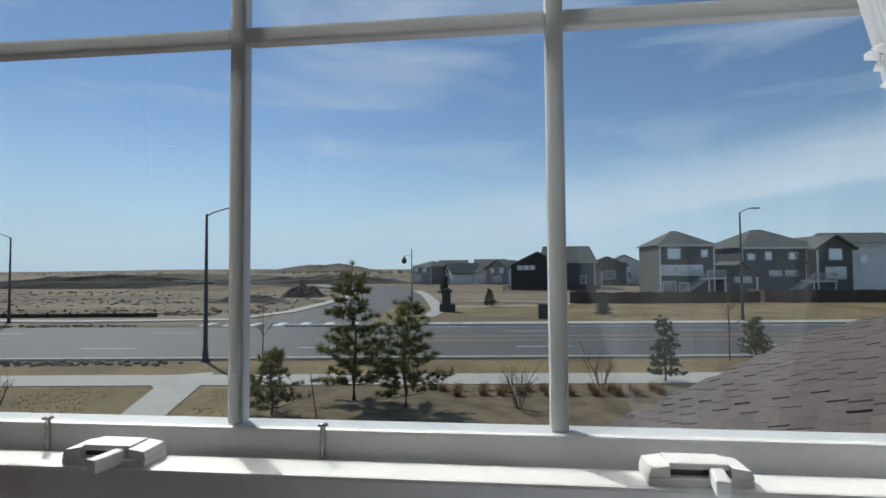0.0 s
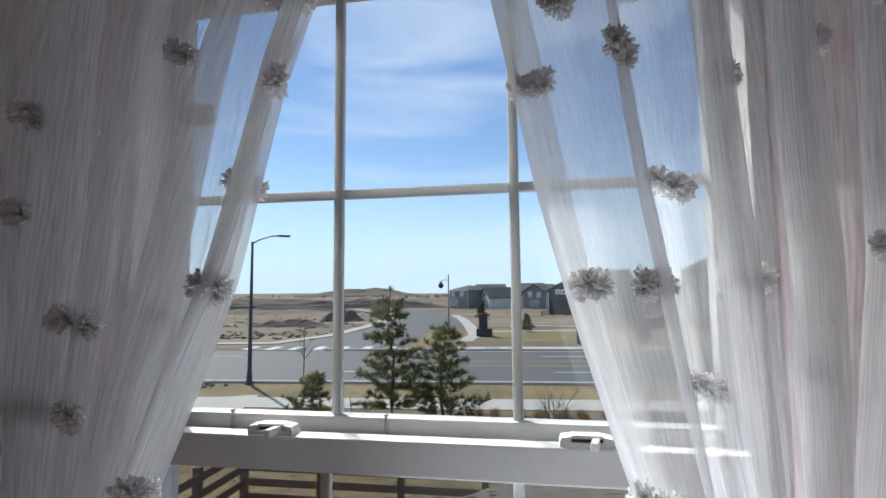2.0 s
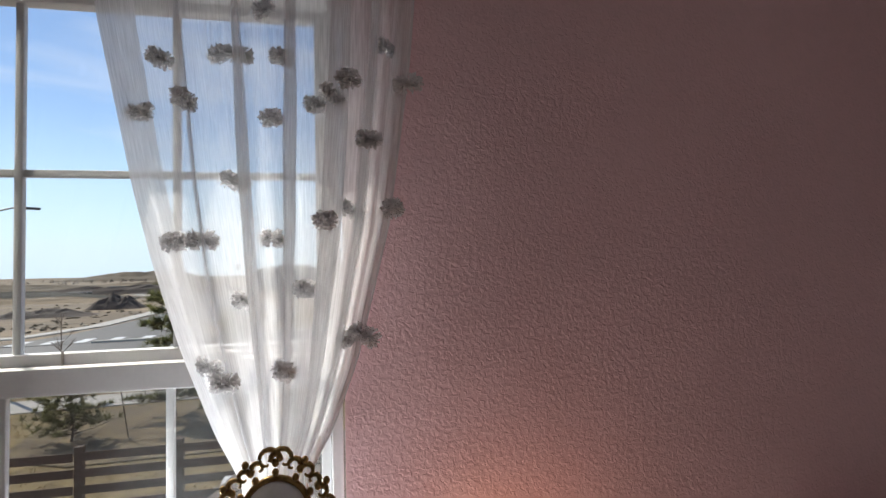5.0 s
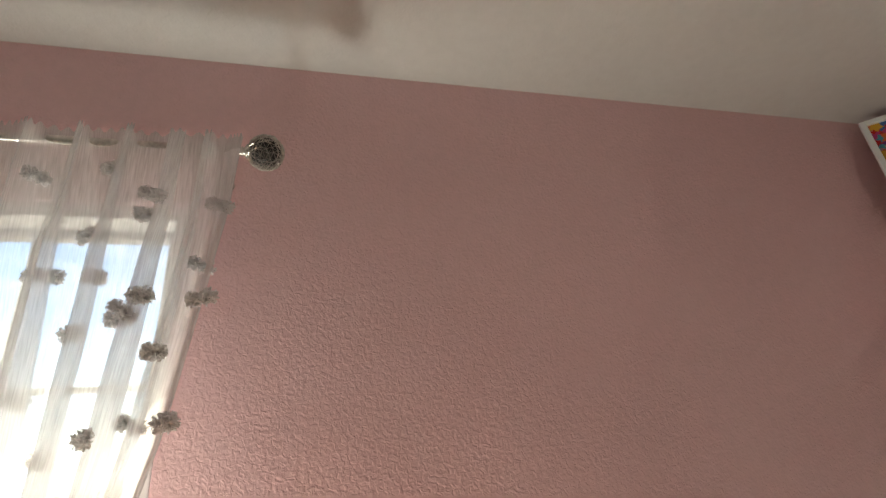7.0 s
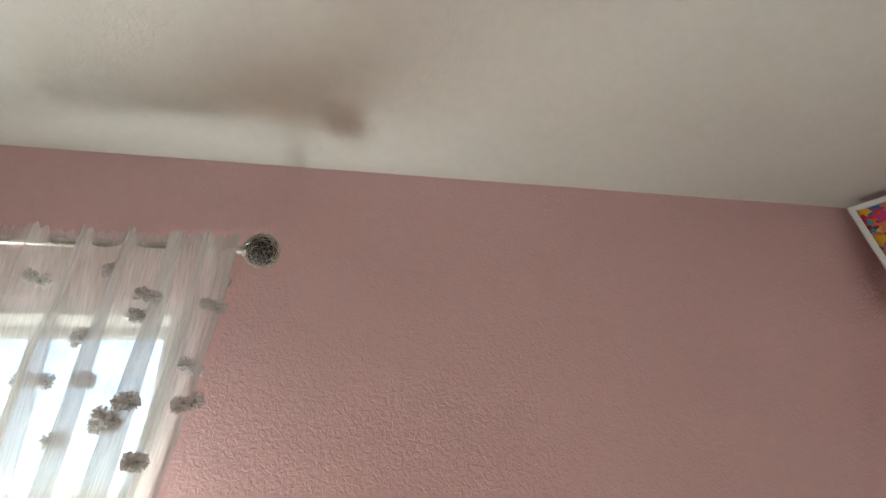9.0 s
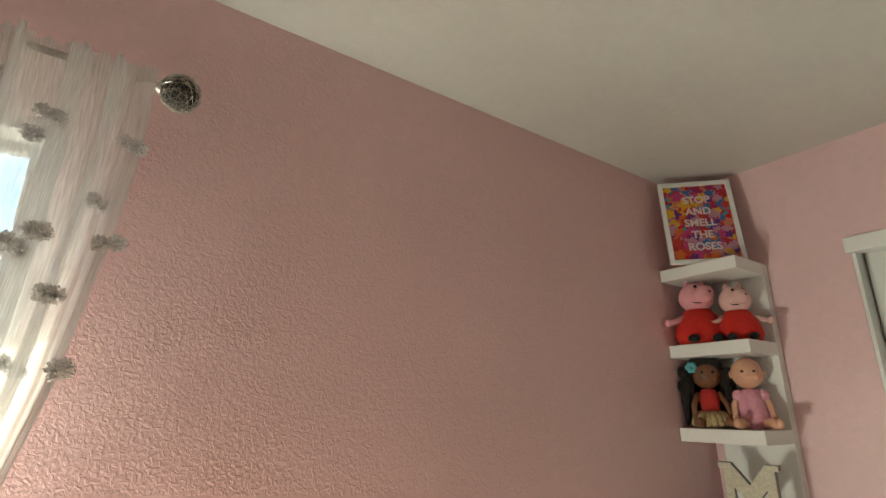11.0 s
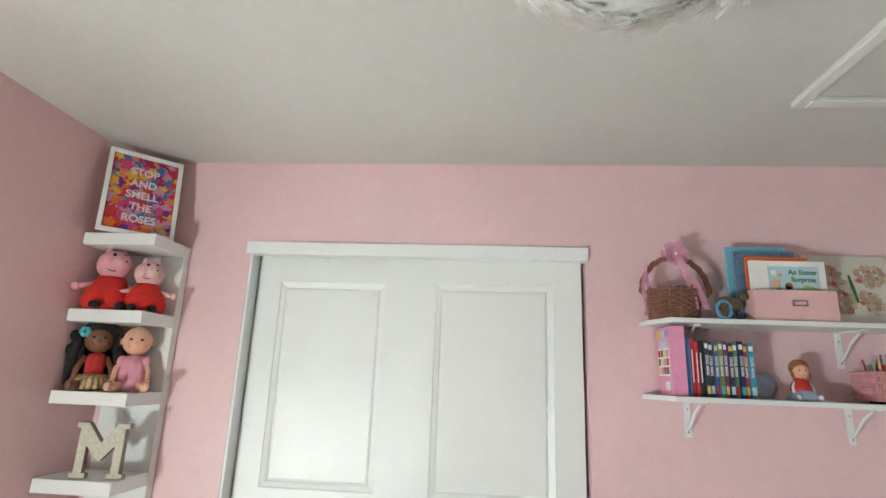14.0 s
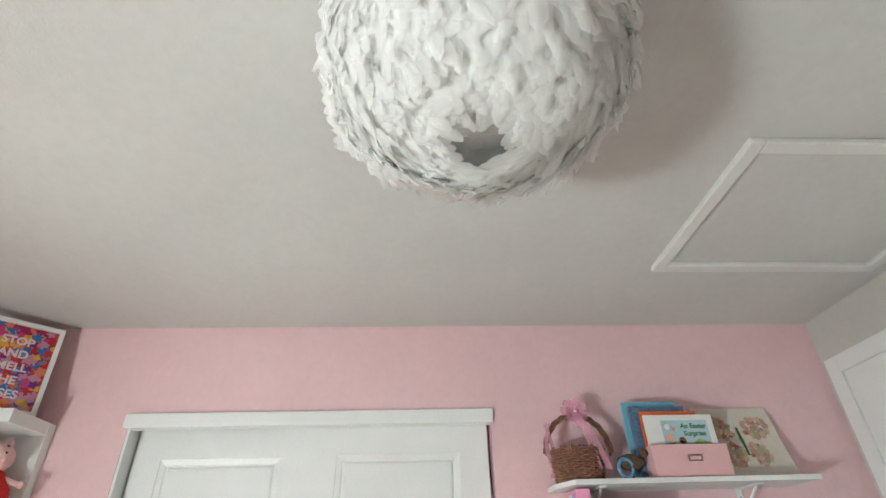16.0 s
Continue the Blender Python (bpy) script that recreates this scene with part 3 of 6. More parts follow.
ground_slab("far_lawn", -6, 38.6, 140, 62, 0, .04, GRASS, "dry golden lawn behind the road", "lawn")
ground_slab("far_bed", -3, 39.2, 10, 45, .04, .09, MULCH, "dark mulch bed round the pillar", "planting bed")
ground_slab("far_pavement", -2, 38.9, 140, 40.3, .095, .12, CONCRETE, "pale pavement behind the road", "pavement")
def road_line(v, u0, u1, w, material, dash=0.0):
    bm = B()
    u = u0
    while u < u1:
        e = min(u1, u + (dash or u1 - u0))
        box(bm, u, v, .03, e, v + w, .036)
        u = e + (9.0 if dash else 1)
    ob = part("road_marking", bm, material)
    ob.matrix_basis = ROAD
    tagged(ob, "painted line on the asphalt", "road marking", "road lines", "structure")
road_line(24.8, -140, 140, .14, PAINT_W)
road_line(37.7, -6, 140, .14, PAINT_W)
road_line(27.9, -140, 140, .14, PAINT_W, 3)
road_line(34.8, -140, 140, .14, PAINT_W, 3)
road_line(30.3, -5, 140, .14, PAINT_Y)
road_line(32.3, -5, 140, .14, PAINT_Y)
road_line(30.3, -140, -28, .14, PAINT_Y)
road_line(32.3, -140, -28, .14, PAINT_Y)
for k in range(7):
    bm = B()
    box(bm, -19 + k * 1.9, 38.9, .036, -18.3 + k * 1.9, 41.2, .044)
    ob = part("crosswalk_bar", bm, PAINT_W)
    ob.matrix_basis = ROAD
    tagged(ob, "white painted bar of a crossing", "road marking", "crossing bars", "structure")

# ---- the garage roof below the window ----
ROOF_N = Vector((math.cos(radians(35)), -math.sin(radians(35))))
def roof_z(x, y):
    return -.55 + .33 * (ROOF_N.x * (x + .352) + ROOF_N.y * (y - 4.589))
roof = thing("garage_roof", 0, 0, 0, 0, "brown asphalt-shingled lower roof with a white gutter", "roof", kind="structure")
OUT = [(-.35, .5), (-.35, 4.6), (1.42, 4.95), (6.38, 10.2), (7.6, 9.6), (7.6, .5)]
bm = B()
top = [bm.verts.new((x, y, roof_z(x, y) - .012)) for x, y in OUT]
bot = [bm.verts.new((x, y, roof_z(x, y) - .16)) for x, y in OUT]
bm.faces.new(top), bm.faces.new(bot[::-1])
for k in range(len(OUT)):
    bm.faces.new((top[k], bot[k], bot[(k + 1) % 6], top[(k + 1) % 6]))
part("roof_deck", bm, SHINGLE, roof)
bm = B()
box(bm, -.47, .5, -.72, -.36, 4.6, -.60, .01)
part("gutter", bm, VINYL, roof, "white metal gutter")

def inside(x, y):
    hit = False
    for (x0, y0), (x1, y1) in zip(OUT, OUT[1:] + OUT[:1]):
        if (y0 > y) != (y1 > y) and x < (x1 - x0) * (y - y0) / (y1 - y0) + x0:
            hit = not hit
    return hit

# ---- trees ----
BARK = mat("tree_bark", (0.10, 0.07, 0.05), 0.9, vary=0.4, scale=10, fine=60, bump=0.8, bump_scale=40)
NEEDLE = mat("pine_needles", (0.085, 0.105, 0.035), 0.6, vary=0.35, scale=2, fine=8, second=(0.27, 0.265, 0.10))
SPRUCE = mat("spruce_needles", (0.06, 0.09, 0.055), 0.65, vary=0.35, scale=2, fine=8, second=(0.12, 0.15, 0.09))
def leafy(m):
    n, l = m.node_tree.nodes, m.node_tree.links
    t, x = n.new("ShaderNodeBsdfTranslucent"), n.new("ShaderNodeMixShader")
    b = n["Principled BSDF"]
    l.new(b.inputs["Base Color"].links[0].from_socket, t.inputs[0])
    x.inputs[0].default_value = .6
    l.new(b.outputs[0], x.inputs[1])
    l.new(t.outputs[0], x.inputs[2])
    l.new(x.outputs[0], n["Material Output"].inputs["Surface"])
for m_ in (NEEDLE, SPRUCE):
    leafy(m_)
TWIG = mat("bare_twigs", (0.20, 0.14, 0.10), 0.9, vary=0.3, scale=5)
STRAW = mat("dry_ornamental_grass", (0.34, 0.20, 0.10), 0.9, vary=0.3, scale=3, second=(0.50, 0.31, 0.16))


def needle_tuft(bm, c, d, ln, n, rnd, w):
    for _ in range(n):
        e = (d + Vector((rnd.gauss(0, .65), rnd.gauss(0, .65), rnd.gauss(0, .55)))).normalized() * ln * rnd.uniform(.6, 1.1)
        s = e.cross(Vector((rnd.gauss(0, 1), rnd.gauss(0, 1), rnd.gauss(0, 1)))).normalized() * w
        bm.faces.new((bm.verts.new(c - s), bm.verts.new(c + s), bm.verts.new(c + e)))


def pine(x, y, h, spread, seed, label, material, dense=1.0, tuft=.2, droop=.1):
    rnd = random.Random(seed)
    root = thing("pine_tree", x, y, GZ, rnd.uniform(0, 360), label, "tree", "evergreens by the pavement")
    bm, crown = B(), B()
    pts = [Vector((rnd.uniform(-.03, .03) * i, rnd.uniform(-.03, .03) * i, h * i / 6)) for i in range(7)]
    sweep(bm, pts, [.07 * h / 4 * (1 - i / 6.6) + .006 for i in range(7)], 8)
    z = h * .12
    while z < h * .97:
        k = (z / h)
        reach = spread * (1 - k) ** .75 * rnd.uniform(.75, 1.1) + .12
        nb = rnd.randint(4, 6)
        a0 = rnd.uniform(0, 6.3)
        for b in range(nb):
            a = a0 + b * 6.283 / nb + rnd.uniform(-.35, .35)
            r = reach * rnd.uniform(.6, 1.15)
            base = pts[min(6, int(k * 6))].lerp(pts[min(6, int(k * 6) + 1)], k * 6 % 1)
            base = Vector((base.x, base.y, z))
            rise = r * rnd.uniform(.15, .5) - droop * r
            tip = base + Vector((math.cos(a) * r, math.sin(a) * r, rise))
            sweep(bm, [base, base.lerp(tip, .5) + Vector((0, 0, -.05 * r)), tip], [.014, .009, .004], 5)
            steps = max(3, int(r / .13 * dense))
            for q in range(steps):
                f = .3 + .7 * (q + rnd.random() * .7) / steps
                c = base.lerp(tip, f) + Vector((rnd.gauss(0, .05), rnd.gauss(0, .05), rnd.gauss(0, .04)))
                needle_tuft(crown, c, (tip - base).normalized() * .6 + Vector((0, 0, .45)), tuft, 30, rnd, .011)
        z += h * rnd.uniform(.055, .085)
    needle_tuft(crown, Vector((pts[6].x, pts[6].y, h - .05)), Vector((0, 0, 1)), tuft * 1.1, 40, rnd, .011)
    part("trunk", bm, BARK, root)
    part("crown", crown, material, root)
    return root


pine(-4.35, 16.2, 4.5, 1.5, 3, "young green pine with open branches, in mulch", NEEDLE, 1.5, .25)
pine(-2.5, 15.4, 3.4, 1.65, 8, "young sparse green pine beside a taller one", NEEDLE, 1.1, .26)
pine(-6.3, 14.3, 1.95, 1.15, 12, "small bushy green pine in the bed", NEEDLE, .7, .2)
pine(6.6, 19.9, 2.5, .8, 21, "small dense blue-green spruce by the pavement", SPRUCE, 1.7, .14, .25)
pine(12.3, 25.2, 1.9, .8, 33, "small green evergreen beside the lower roof", NEEDLE, 1.2, .18)
pine(14.8, 17.2, 2.6, 1.6, 40, "bushy green evergreen behind the lower roof", NEEDLE, 1.2, .2)
pine(-.5, 57.5, 2.0, .8, 51, "small evergreen on the dry lawn", SPRUCE, 1.3, .2, .2)
pine(9.6, 46.5, 1.6, .7, 55, "small evergreen near the far kerb", SPRUCE, 1.3, .2, .2)
pine(-8.3, 84, 2.6, 1.2, 56, "round evergreen shrub near the walk", SPRUCE, 1.3, .25, .2)


def twig_branch(bm, p, d, ln, r, depth, rnd):
    q = p + d * ln
    sweep(bm, [p, p.lerp(q, .5) + Vector((rnd.gauss(0, .02), rnd.gauss(0, .02), 0)) * ln, q], [r, r * .8, r * .55], 5)
    if depth:
        for _ in range(rnd.randint(2, 4)):
            e = (d + Vector((rnd.gauss(0, .5), rnd.gauss(0, .5), rnd.uniform(-.1, .5)))).normalized()
            twig_branch(bm, p.lerp(q, rnd.uniform(.45, 1)), e, ln * rnd.uniform(.45, .7), r * .5, depth - 1, rnd)


def bare_tree(x, y, h, seed, label, name="bare_tree", stems=1):
    rnd = random.Random(seed)
    root = thing(name, x, y, GZ, 0, label, "tree" if stems == 1 else "shrub")
    bm = B()
    if stems == 1:
        sweep(bm, [(0, 0, 0), (.02, 0, h * .4), (0, .02, h * .75), (0, 0, h)], [.035, .03, .02, .008], 7)
        part("trunk", bm, TWIG, root)
        bm = B()
        for _ in range(16):
            z = rnd.uniform(.38, .95) * h
            a = rnd.uniform(0, 6.3)
            twig_branch(bm, Vector((0, 0, z)), Vector((math.cos(a) * .7, math.sin(a) * .7, .8)).normalized(), h * .2 * (1.3 - z / h), .011, 2, rnd)
    else:
        for _ in range(stems):
            a = rnd.uniform(0, 6.3)
            twig_branch(bm, Vector((rnd.gauss(0, .06), rnd.gauss(0, .06), 0)), Vector((math.cos(a) * .35, math.sin(a) * .35, 1)).normalized(), h * rnd.uniform(.45, .7), .011, 2, rnd)
    part("branches", bm, TWIG, root)
    return root
bare_tree(-10.7, 23.0, 3.0, 1, "slim bare young tree near the kerb")
bare_tree(10.9, 24.6, 3.6, 2, "slim bare pale young tree near the kerb")
bare_tree(.95, 15.6, 1.6, 3, "bare many-stemmed shrub in the mulch", "bare_shrub", 16)
bare_tree(3.9, 18.2, 1.8, 4, "bare reddish shrub beside the pavement", "bare_shrub", 12)
bare_tree(-14.6, 13.6, 1.5, 5, "bare shrub on the lawn", "bare_shrub", 10)
bare_tree(-26, 44, 2.6, 6, "bare young tree beside the side road")
bare_tree(20, 60, 2.8, 7, "bare young tree on the far lawn")

# clumps of dry ornamental grass
rnd = random.Random(9)
bm = B()
for _ in range(260):
    d = Vector((rnd.gauss(0, .9), rnd.gauss(0, .9), 1)).normalized() * rnd.uniform(.26, .44)
    s = Vector((-d.y, d.x, 0)).normalized() * .008 if abs(d.x) + abs(d.y) > 1e-4 else Vector((.008, 0, 0))
    p = Vector((rnd.gauss(0, .05), rnd.gauss(0, .05), 0))
    bm.faces.new((bm.verts.new(p - s), bm.verts.new(p + s), bm.verts.new(p + d)))
clump = part("grass_clump", bm, STRAW)
clump.matrix_basis = pose(-1.6, 17.7, GZ + .05)
tagged(clump, "tuft of dry reddish ornamental grass in mulch", "ornamental grass", "grass clumps")
for k in range(20):
    x = -1.0 + (k // 2) * .75 + rnd.uniform(-.15, .15)
    copy_thing(clump, pose(x, 17.75 + .09 * x - .6 * (k % 2) + rnd.uniform(-.1, .1), GZ + .05, 0, 0, rnd.uniform(0, 360)) @ Matrix.Diagonal((1, 1, 1, 1)))
# dry tufts over the near lawn and the bed
me_v, me_f = [], []
for _ in range(9000):
    x, y = rnd.uniform(-16, 9), rnd.uniform(9.2, 18.6)
    if x < -8.4 and abs(x - (-12.6 + (19.6 - y) * .37)) < 1.7:
        continue
    h = rnd.uniform(.02, .06)
    a = rnd.uniform(0, 6.3)
    w = .02
    b = len(me_v)
    me_v += [(x - w * math.cos(a), y - w * math.sin(a), GZ + .02), (x + w * math.cos(a), y + w * math.sin(a), GZ + .02), (x + rnd.gauss(0, .04), y + rnd.gauss(0, .04), GZ + .02 + h)]
    me_f.append((b, b + 1, b + 2))
gm = bpy.data.meshes.new("dry_grass")
gm.from_pydata(me_v, [], me_f)
TUFTS = GRASS.copy()
TUFTS.name = "dry_grass_blades"
leafy(TUFTS)
gm.materials.append(TUFTS)
tagged(new("dry_grass", gm), "loose dry tufts of dormant grass", "grass", kind="stuff")

# ---- the wooden fence of the yard ----
FENCE = mat("brown_stained_wood", (0.10, 0.055, 0.035), 0.8, vary=0.3, scale=2, fine=50, stretch=(1, 1, 6), per_object=0.3)
fence = thing("yard_fence", -5.11, 8.6, GZ, 0, "brown stained wooden rail fence round the yard", "fence")
post = None
for k in range(6):
    for px, py in ([(k * 1.53, k * .03)] + ([(0, -k * 1.4)] if k else [])):
        if post is None:
            post = part("post", box(B(), -.06, -.06, 0, .06, .06, 1.55, .008), FENCE, fence)
        else:
            same("post", post, pose(px, py, 0), fence)
rail = part("rail", box(B(), .06, -.085, -.07, 1.47, -.061, .07, .004), FENCE, fence)
rail.matrix_basis = pose(0, 0, 1.40)
for k in range(5):
    for j in range(5):
        if k or j:
            same("rail", rail, pose(k * 1.53, k * .03, 1.40 - j * .27, 0, 0, 1.1), fence)
        same("rail", rail, pose(0, -(k + 1) * 1.4 - .03, 1.40 - j * .27, 0, 0, 90) @ Matrix.Diagonal((.91, 1, 1, 1)), fence)

# ---- lamps, pillar, boxes by the road ----
LAMP = mat("street_lamp_metal", (0.06, 0.065, 0.07), 0.5, 0.5)
def street_lamp(x, y, h, turn, label):
    root = thing("street_lamp", x, y, GZ, turn, label, "street lamp", "street lamps")
    bm = B()
    lathe(bm, [(0, 0), (.22, 0), (.22, .06), (.14, .12), (.14, .5), (.11, .55), (.055, h)], n=12)
    part("pole", bm, LAMP, root, smooth=True)
    bm = B()
    sweep(bm, [(0, 0, h - .1), (.35, 0, h + .12), (.9, 0, h + .32), (1.3, 0, h + .36)], .035, 8)
    part("arm", bm, LAMP, root)
    bm = B()
    box(bm, 1.25, -.12, h + .3, 1.85, .12, h + .4, .03)
    part("lamp_head", bm, LAMP, root)
street_lamp(-13.4, 22.75, 7.0, 40, "tall dark metal street lamp beside the kerb")
street_lamp(19.4, 42.2, 8.6, 20, "tall dark metal street lamp behind the road")
street_lamp(-40.5, 38.9, 7.2, 200, "tall dark metal street lamp behind the road")
root = thing("street_lantern", -8.4, 52, GZ, 0, "dark post lantern on a bracket by the side road", "street lamp")
bm = B()
lathe(bm, [(0, 0), (.16, 0), (.12, .6), (.06, .7), (.05, 6.3), (0, 6.35)], n=10)
part("pole", bm, LAMP, root)
bm = B()
sweep(bm, [(0, 0, 5.6), (-.4, 0, 5.75), (-.8, 0, 5.6)], .03, 6)
part("bracket", bm, LAMP, root)
bm = B()
lathe(bm, [(.03, 5.6), (.08, 5.5), (.3, 5.15), (.22, 4.95), (.1, 4.85)], (-.8, 0, 0), 10)
part("lantern", bm, LAMP, root)
root = thing("entry_pillar", -4.6, 50.6, GZ, 0, "dark stone entry pillar on a stepped base", "pillar")
DARKSTONE = mat("dark_stone", (0.05, 0.045, 0.045), 0.8, vary=0.4, scale=3, bump=0.8, bump_scale=6)
part("base", box(B(), -.75, -.5, 0, .75, .5, .8, .03), DARKSTONE, root)
part("shaft", box(B(), -.5, -.35, .8, .3, .35, 2.3, .03), DARKSTONE, root)
root = thing("utility_cabinet", 4.4, 43.6, GZ + .04, 0, "dark green metal utility cabinet on the verge", "utility cabinet")
part("body", box(B(), -.65, -.5, 0, .65, .5, 1.2, .04), mat("dark_green_metal", (0.03, 0.05, 0.035), 0.5), root)
part("lid", box(B(), -.68, -.53, 1.2, .68, .53, 1.27, .02), LAMP, root)
STAKE = mat("wooden_stake", (0.12, 0.08, 0.05), 0.9)
root = thing("garden_stake", -4.9, 14.2, GZ + .04, 0, "thin leaning wooden stake in the mulch", "stake")
bm = B()
tube(bm, (0, 0, 0), (-.18, 0, 1.25), .018, .014, 6)
part("stake", bm, STAKE, root)
ROCK = mat("pale_rock", (0.22, 0.185, 0.145), 0.9, vary=0.35, scale=3, fine=30, per_object=.3)
bm = B()
for _ in range(1100):
    x = rnd.uniform(-60, 3)
    v = rnd.choice((23.3, 39.4)) + rnd.uniform(-.5, .5)
    if v > 30 and -24 < x < -4:
        continue
    if v < 30 and x > -12:
        continue
    r = rnd.uniform(.05, .15)
    c = ROAD @ Vector((x, v, r * .4))
    vs = bmesh.ops.create_icosphere(bm, subdivisions=1, radius=r, matrix=Matrix.Translation(c) @ pose(0, 0, 0, rnd.uniform(0, 90), 0, rnd.uniform(0, 180)) @ Matrix.Diagonal((1.3, 1, .7, 1)))["verts"]
    for q in vs:
        q.co += Vector((rnd.gauss(0, .1), rnd.gauss(0, .1), rnd.gauss(0, .1))) * r
tagged(part("kerbside_rocks", bm, ROCK), "scattered pale rocks along the kerbs", "rocks", kind="stuff")

# ---- the building site and far plain ----
SOIL = mat("dark_soil", (0.085, 0.065, 0.05), 0.95, vary=0.4, scale=.3, fine=4)
SCRUB = mat("dark_scrub", (0.16, 0.125, 0.08), 0.95, vary=0.4, scale=.2, fine=2)
def mound(name, x, y, w, d, h, material, label, seed):
    rr = random.Random(seed)
    bm = B()
    bmesh.ops.create_grid(bm, x_segments=28, y_segments=12, size=1)
    for q in bm.verts:
        k = max(0, 1 - q.co.x ** 2) * max(0, 1 - q.co.y ** 2)
        nz = noise.noise(Vector((q.co.x * 3 + seed, q.co.y * 3, 0))) * .5 + noise.noise(Vector((q.co.x * 11 + seed, q.co.y * 7, 3))) * .25
        q.co = Vector((q.co.x * w / 2, q.co.y * d / 2, h * k * (1 + nz) - .05))
    ob = part(name, bm, material)
    ob.matrix_basis = pose(x, y, GZ, 0, 0, rr.uniform(-6, 6))
    return tagged(ob, label, "mound", kind="structure")
mound("soil_heap", -30, 78, 7, 5, 1.9, SOIL, "dark heap of soil on the field", 1)
mound("soil_heap", -33, 66, 11, 5, .9, SOIL, "dark heap of soil on the field", 2)
mound("earth_berm", -100, 120, 120, 12, 2.7, mat("dark_brush", (0.055, 0.05, 0.035), .95, vary=.4, scale=.3, fine=3), "long dark scrub-covered berm", 3)
mound("earth_berm", -60, 105, 45, 7, 1.1, FIELD, "low tan earth bank", 4)
mound("earth_berm", -52, 150, 60, 9, 2.0, SOIL, "long dark earth bank", 5)
mound("earth_berm", -120, 190, 160, 14, 2.2, SCRUB, "long dark scrub-covered berm", 6)
mound("earth_berm", -70, 230, 90, 14, 1.8, FIELD, "low tan earth bank", 7)
mound("far_hill", -262, 760, 190, 120, 10.5, SCRUB, "low flat-topped hill on the horizon", 8)
mound("far_hill", -900, 1500, 1500, 200, 5, FIELD, "long low rise on the horizon", 9)
bm = B()
u = -70
while u < -27:
    box(bm, u, 47.2, .0, u + 2.0, 47.25, .36)
    box(bm, u, 47.1, .0, u + .06, 47.3, .5)
    u += 2.06
sf = part("silt_fence", bm, mat("black_silt_cloth", (0.025, 0.025, 0.025), 0.9))
sf.matrix_basis = ROAD
tagged(sf, "long low black silt fence on stakes", "silt fence")
FAR_W = mat("far_shed_white", (0.6, 0.6, 0.58), 0.7)
for k, (x, y, w, h) in enumerate([(-68, 112, 5, 1.6), (-76, 118, 3.6, 1.9), (-58, 128, 6, 1.2), (-48, 170, 12, 2.2), (-66, 175, 8, 1.6), (-36, 165, 7, 1.5)]):
    ob = part("site_trailer", box(B(), -w / 2, -1.2, 0, w / 2, 1.2, h, .1), FAR_W if k % 2 else LAMP)
    ob.matrix_basis = pose(x, y, GZ)
    tagged(ob, "small distant site trailer on the field", "trailer", "site trailers")
FARTREE = mat("far_bare_trees", (0.12, 0.10, 0.08), 0.95, vary=0.3, scale=.3)
tv = B()
for _ in range(420):
    x = rnd.uniform(-560, -60)
    y = rnd.uniform(380, 620)
    if noise.noise(Vector((x * .02, 3, 1))) < rnd.uniform(-.2, .3):
        continue
    h = rnd.uniform(1.5, 4.2)
    for _k in range(7):
        c = Vector((x + rnd.gauss(0, h * .3), y, GZ + h * rnd.uniform(.25, .8)))
        d = Vector((rnd.gauss(0, .5), 0, 1)).normalized() * h * rnd.uniform(.2, .4)
        tube(tv, c - d, c + d, .16, .05, 4)
tagged(part("far_trees", tv, FARTREE), "far line of small bare trees on the plain", "trees", kind="stuff")
rb = B()
for _ in range(3000):
    y = 46 + 200 * rnd.random() ** 1.6
    x = rnd.uniform(-30 - y * .9, -22 - max(0, y - 90) * .35)
    if noise.noise(Vector((x * .03, y * .11, 5))) < rnd.uniform(-.35, .25):
        continue
    r = rnd.uniform(.03, .11) * (1 + y / 110)
    bmesh.ops.create_icosphere(rb, subdivisions=1, radius=r, matrix=Matrix.Translation((x, y, GZ + r * .2)) @ Matrix.Diagonal((rnd.uniform(1, 3.5), 1, .6, 1)))
for q in rb.verts:
    q.co += Vector((rnd.gauss(0, .06), rnd.gauss(0, .06), rnd.gauss(0, .05)))
tagged(part("field_scrub", rb, SCRUB), "low dark scrub over the dry field", "scrub", kind="stuff")

# ---- houses ----
ROOFGREY = mat("grey_roof_shingles", (0.13, 0.135, 0.12), 0.9, vary=0.25, scale=.6, fine=9)
TRIM_W = mat("white_house_trim", (0.7, 0.7, 0.7), 0.6)
PANE = mat("house_window_glass", (0.42, 0.47, 0.52), 0.12, 0.7, vary=0.15, scale=.4)
def siding(name, c):
    m = mat(name, c, 0.75, vary=0.12, scale=.4, fine=6, stretch=(.2, .2, 4))
    return m
S_DARK, S_GREY, S_BLUE, S_WHITE, S_BROWN, S_BLACK = (siding("dark_grey_siding", (.11, .115, .10)), siding("warm_grey_siding", (.27, .25, .23)), siding("slate_siding", (.10, .115, .125)),
                                            siding("white_siding", (.80, .80, .78)), siding("brown_siding", (.17, .13, .10)), siding("black_siding", (.03, .03, .032)))
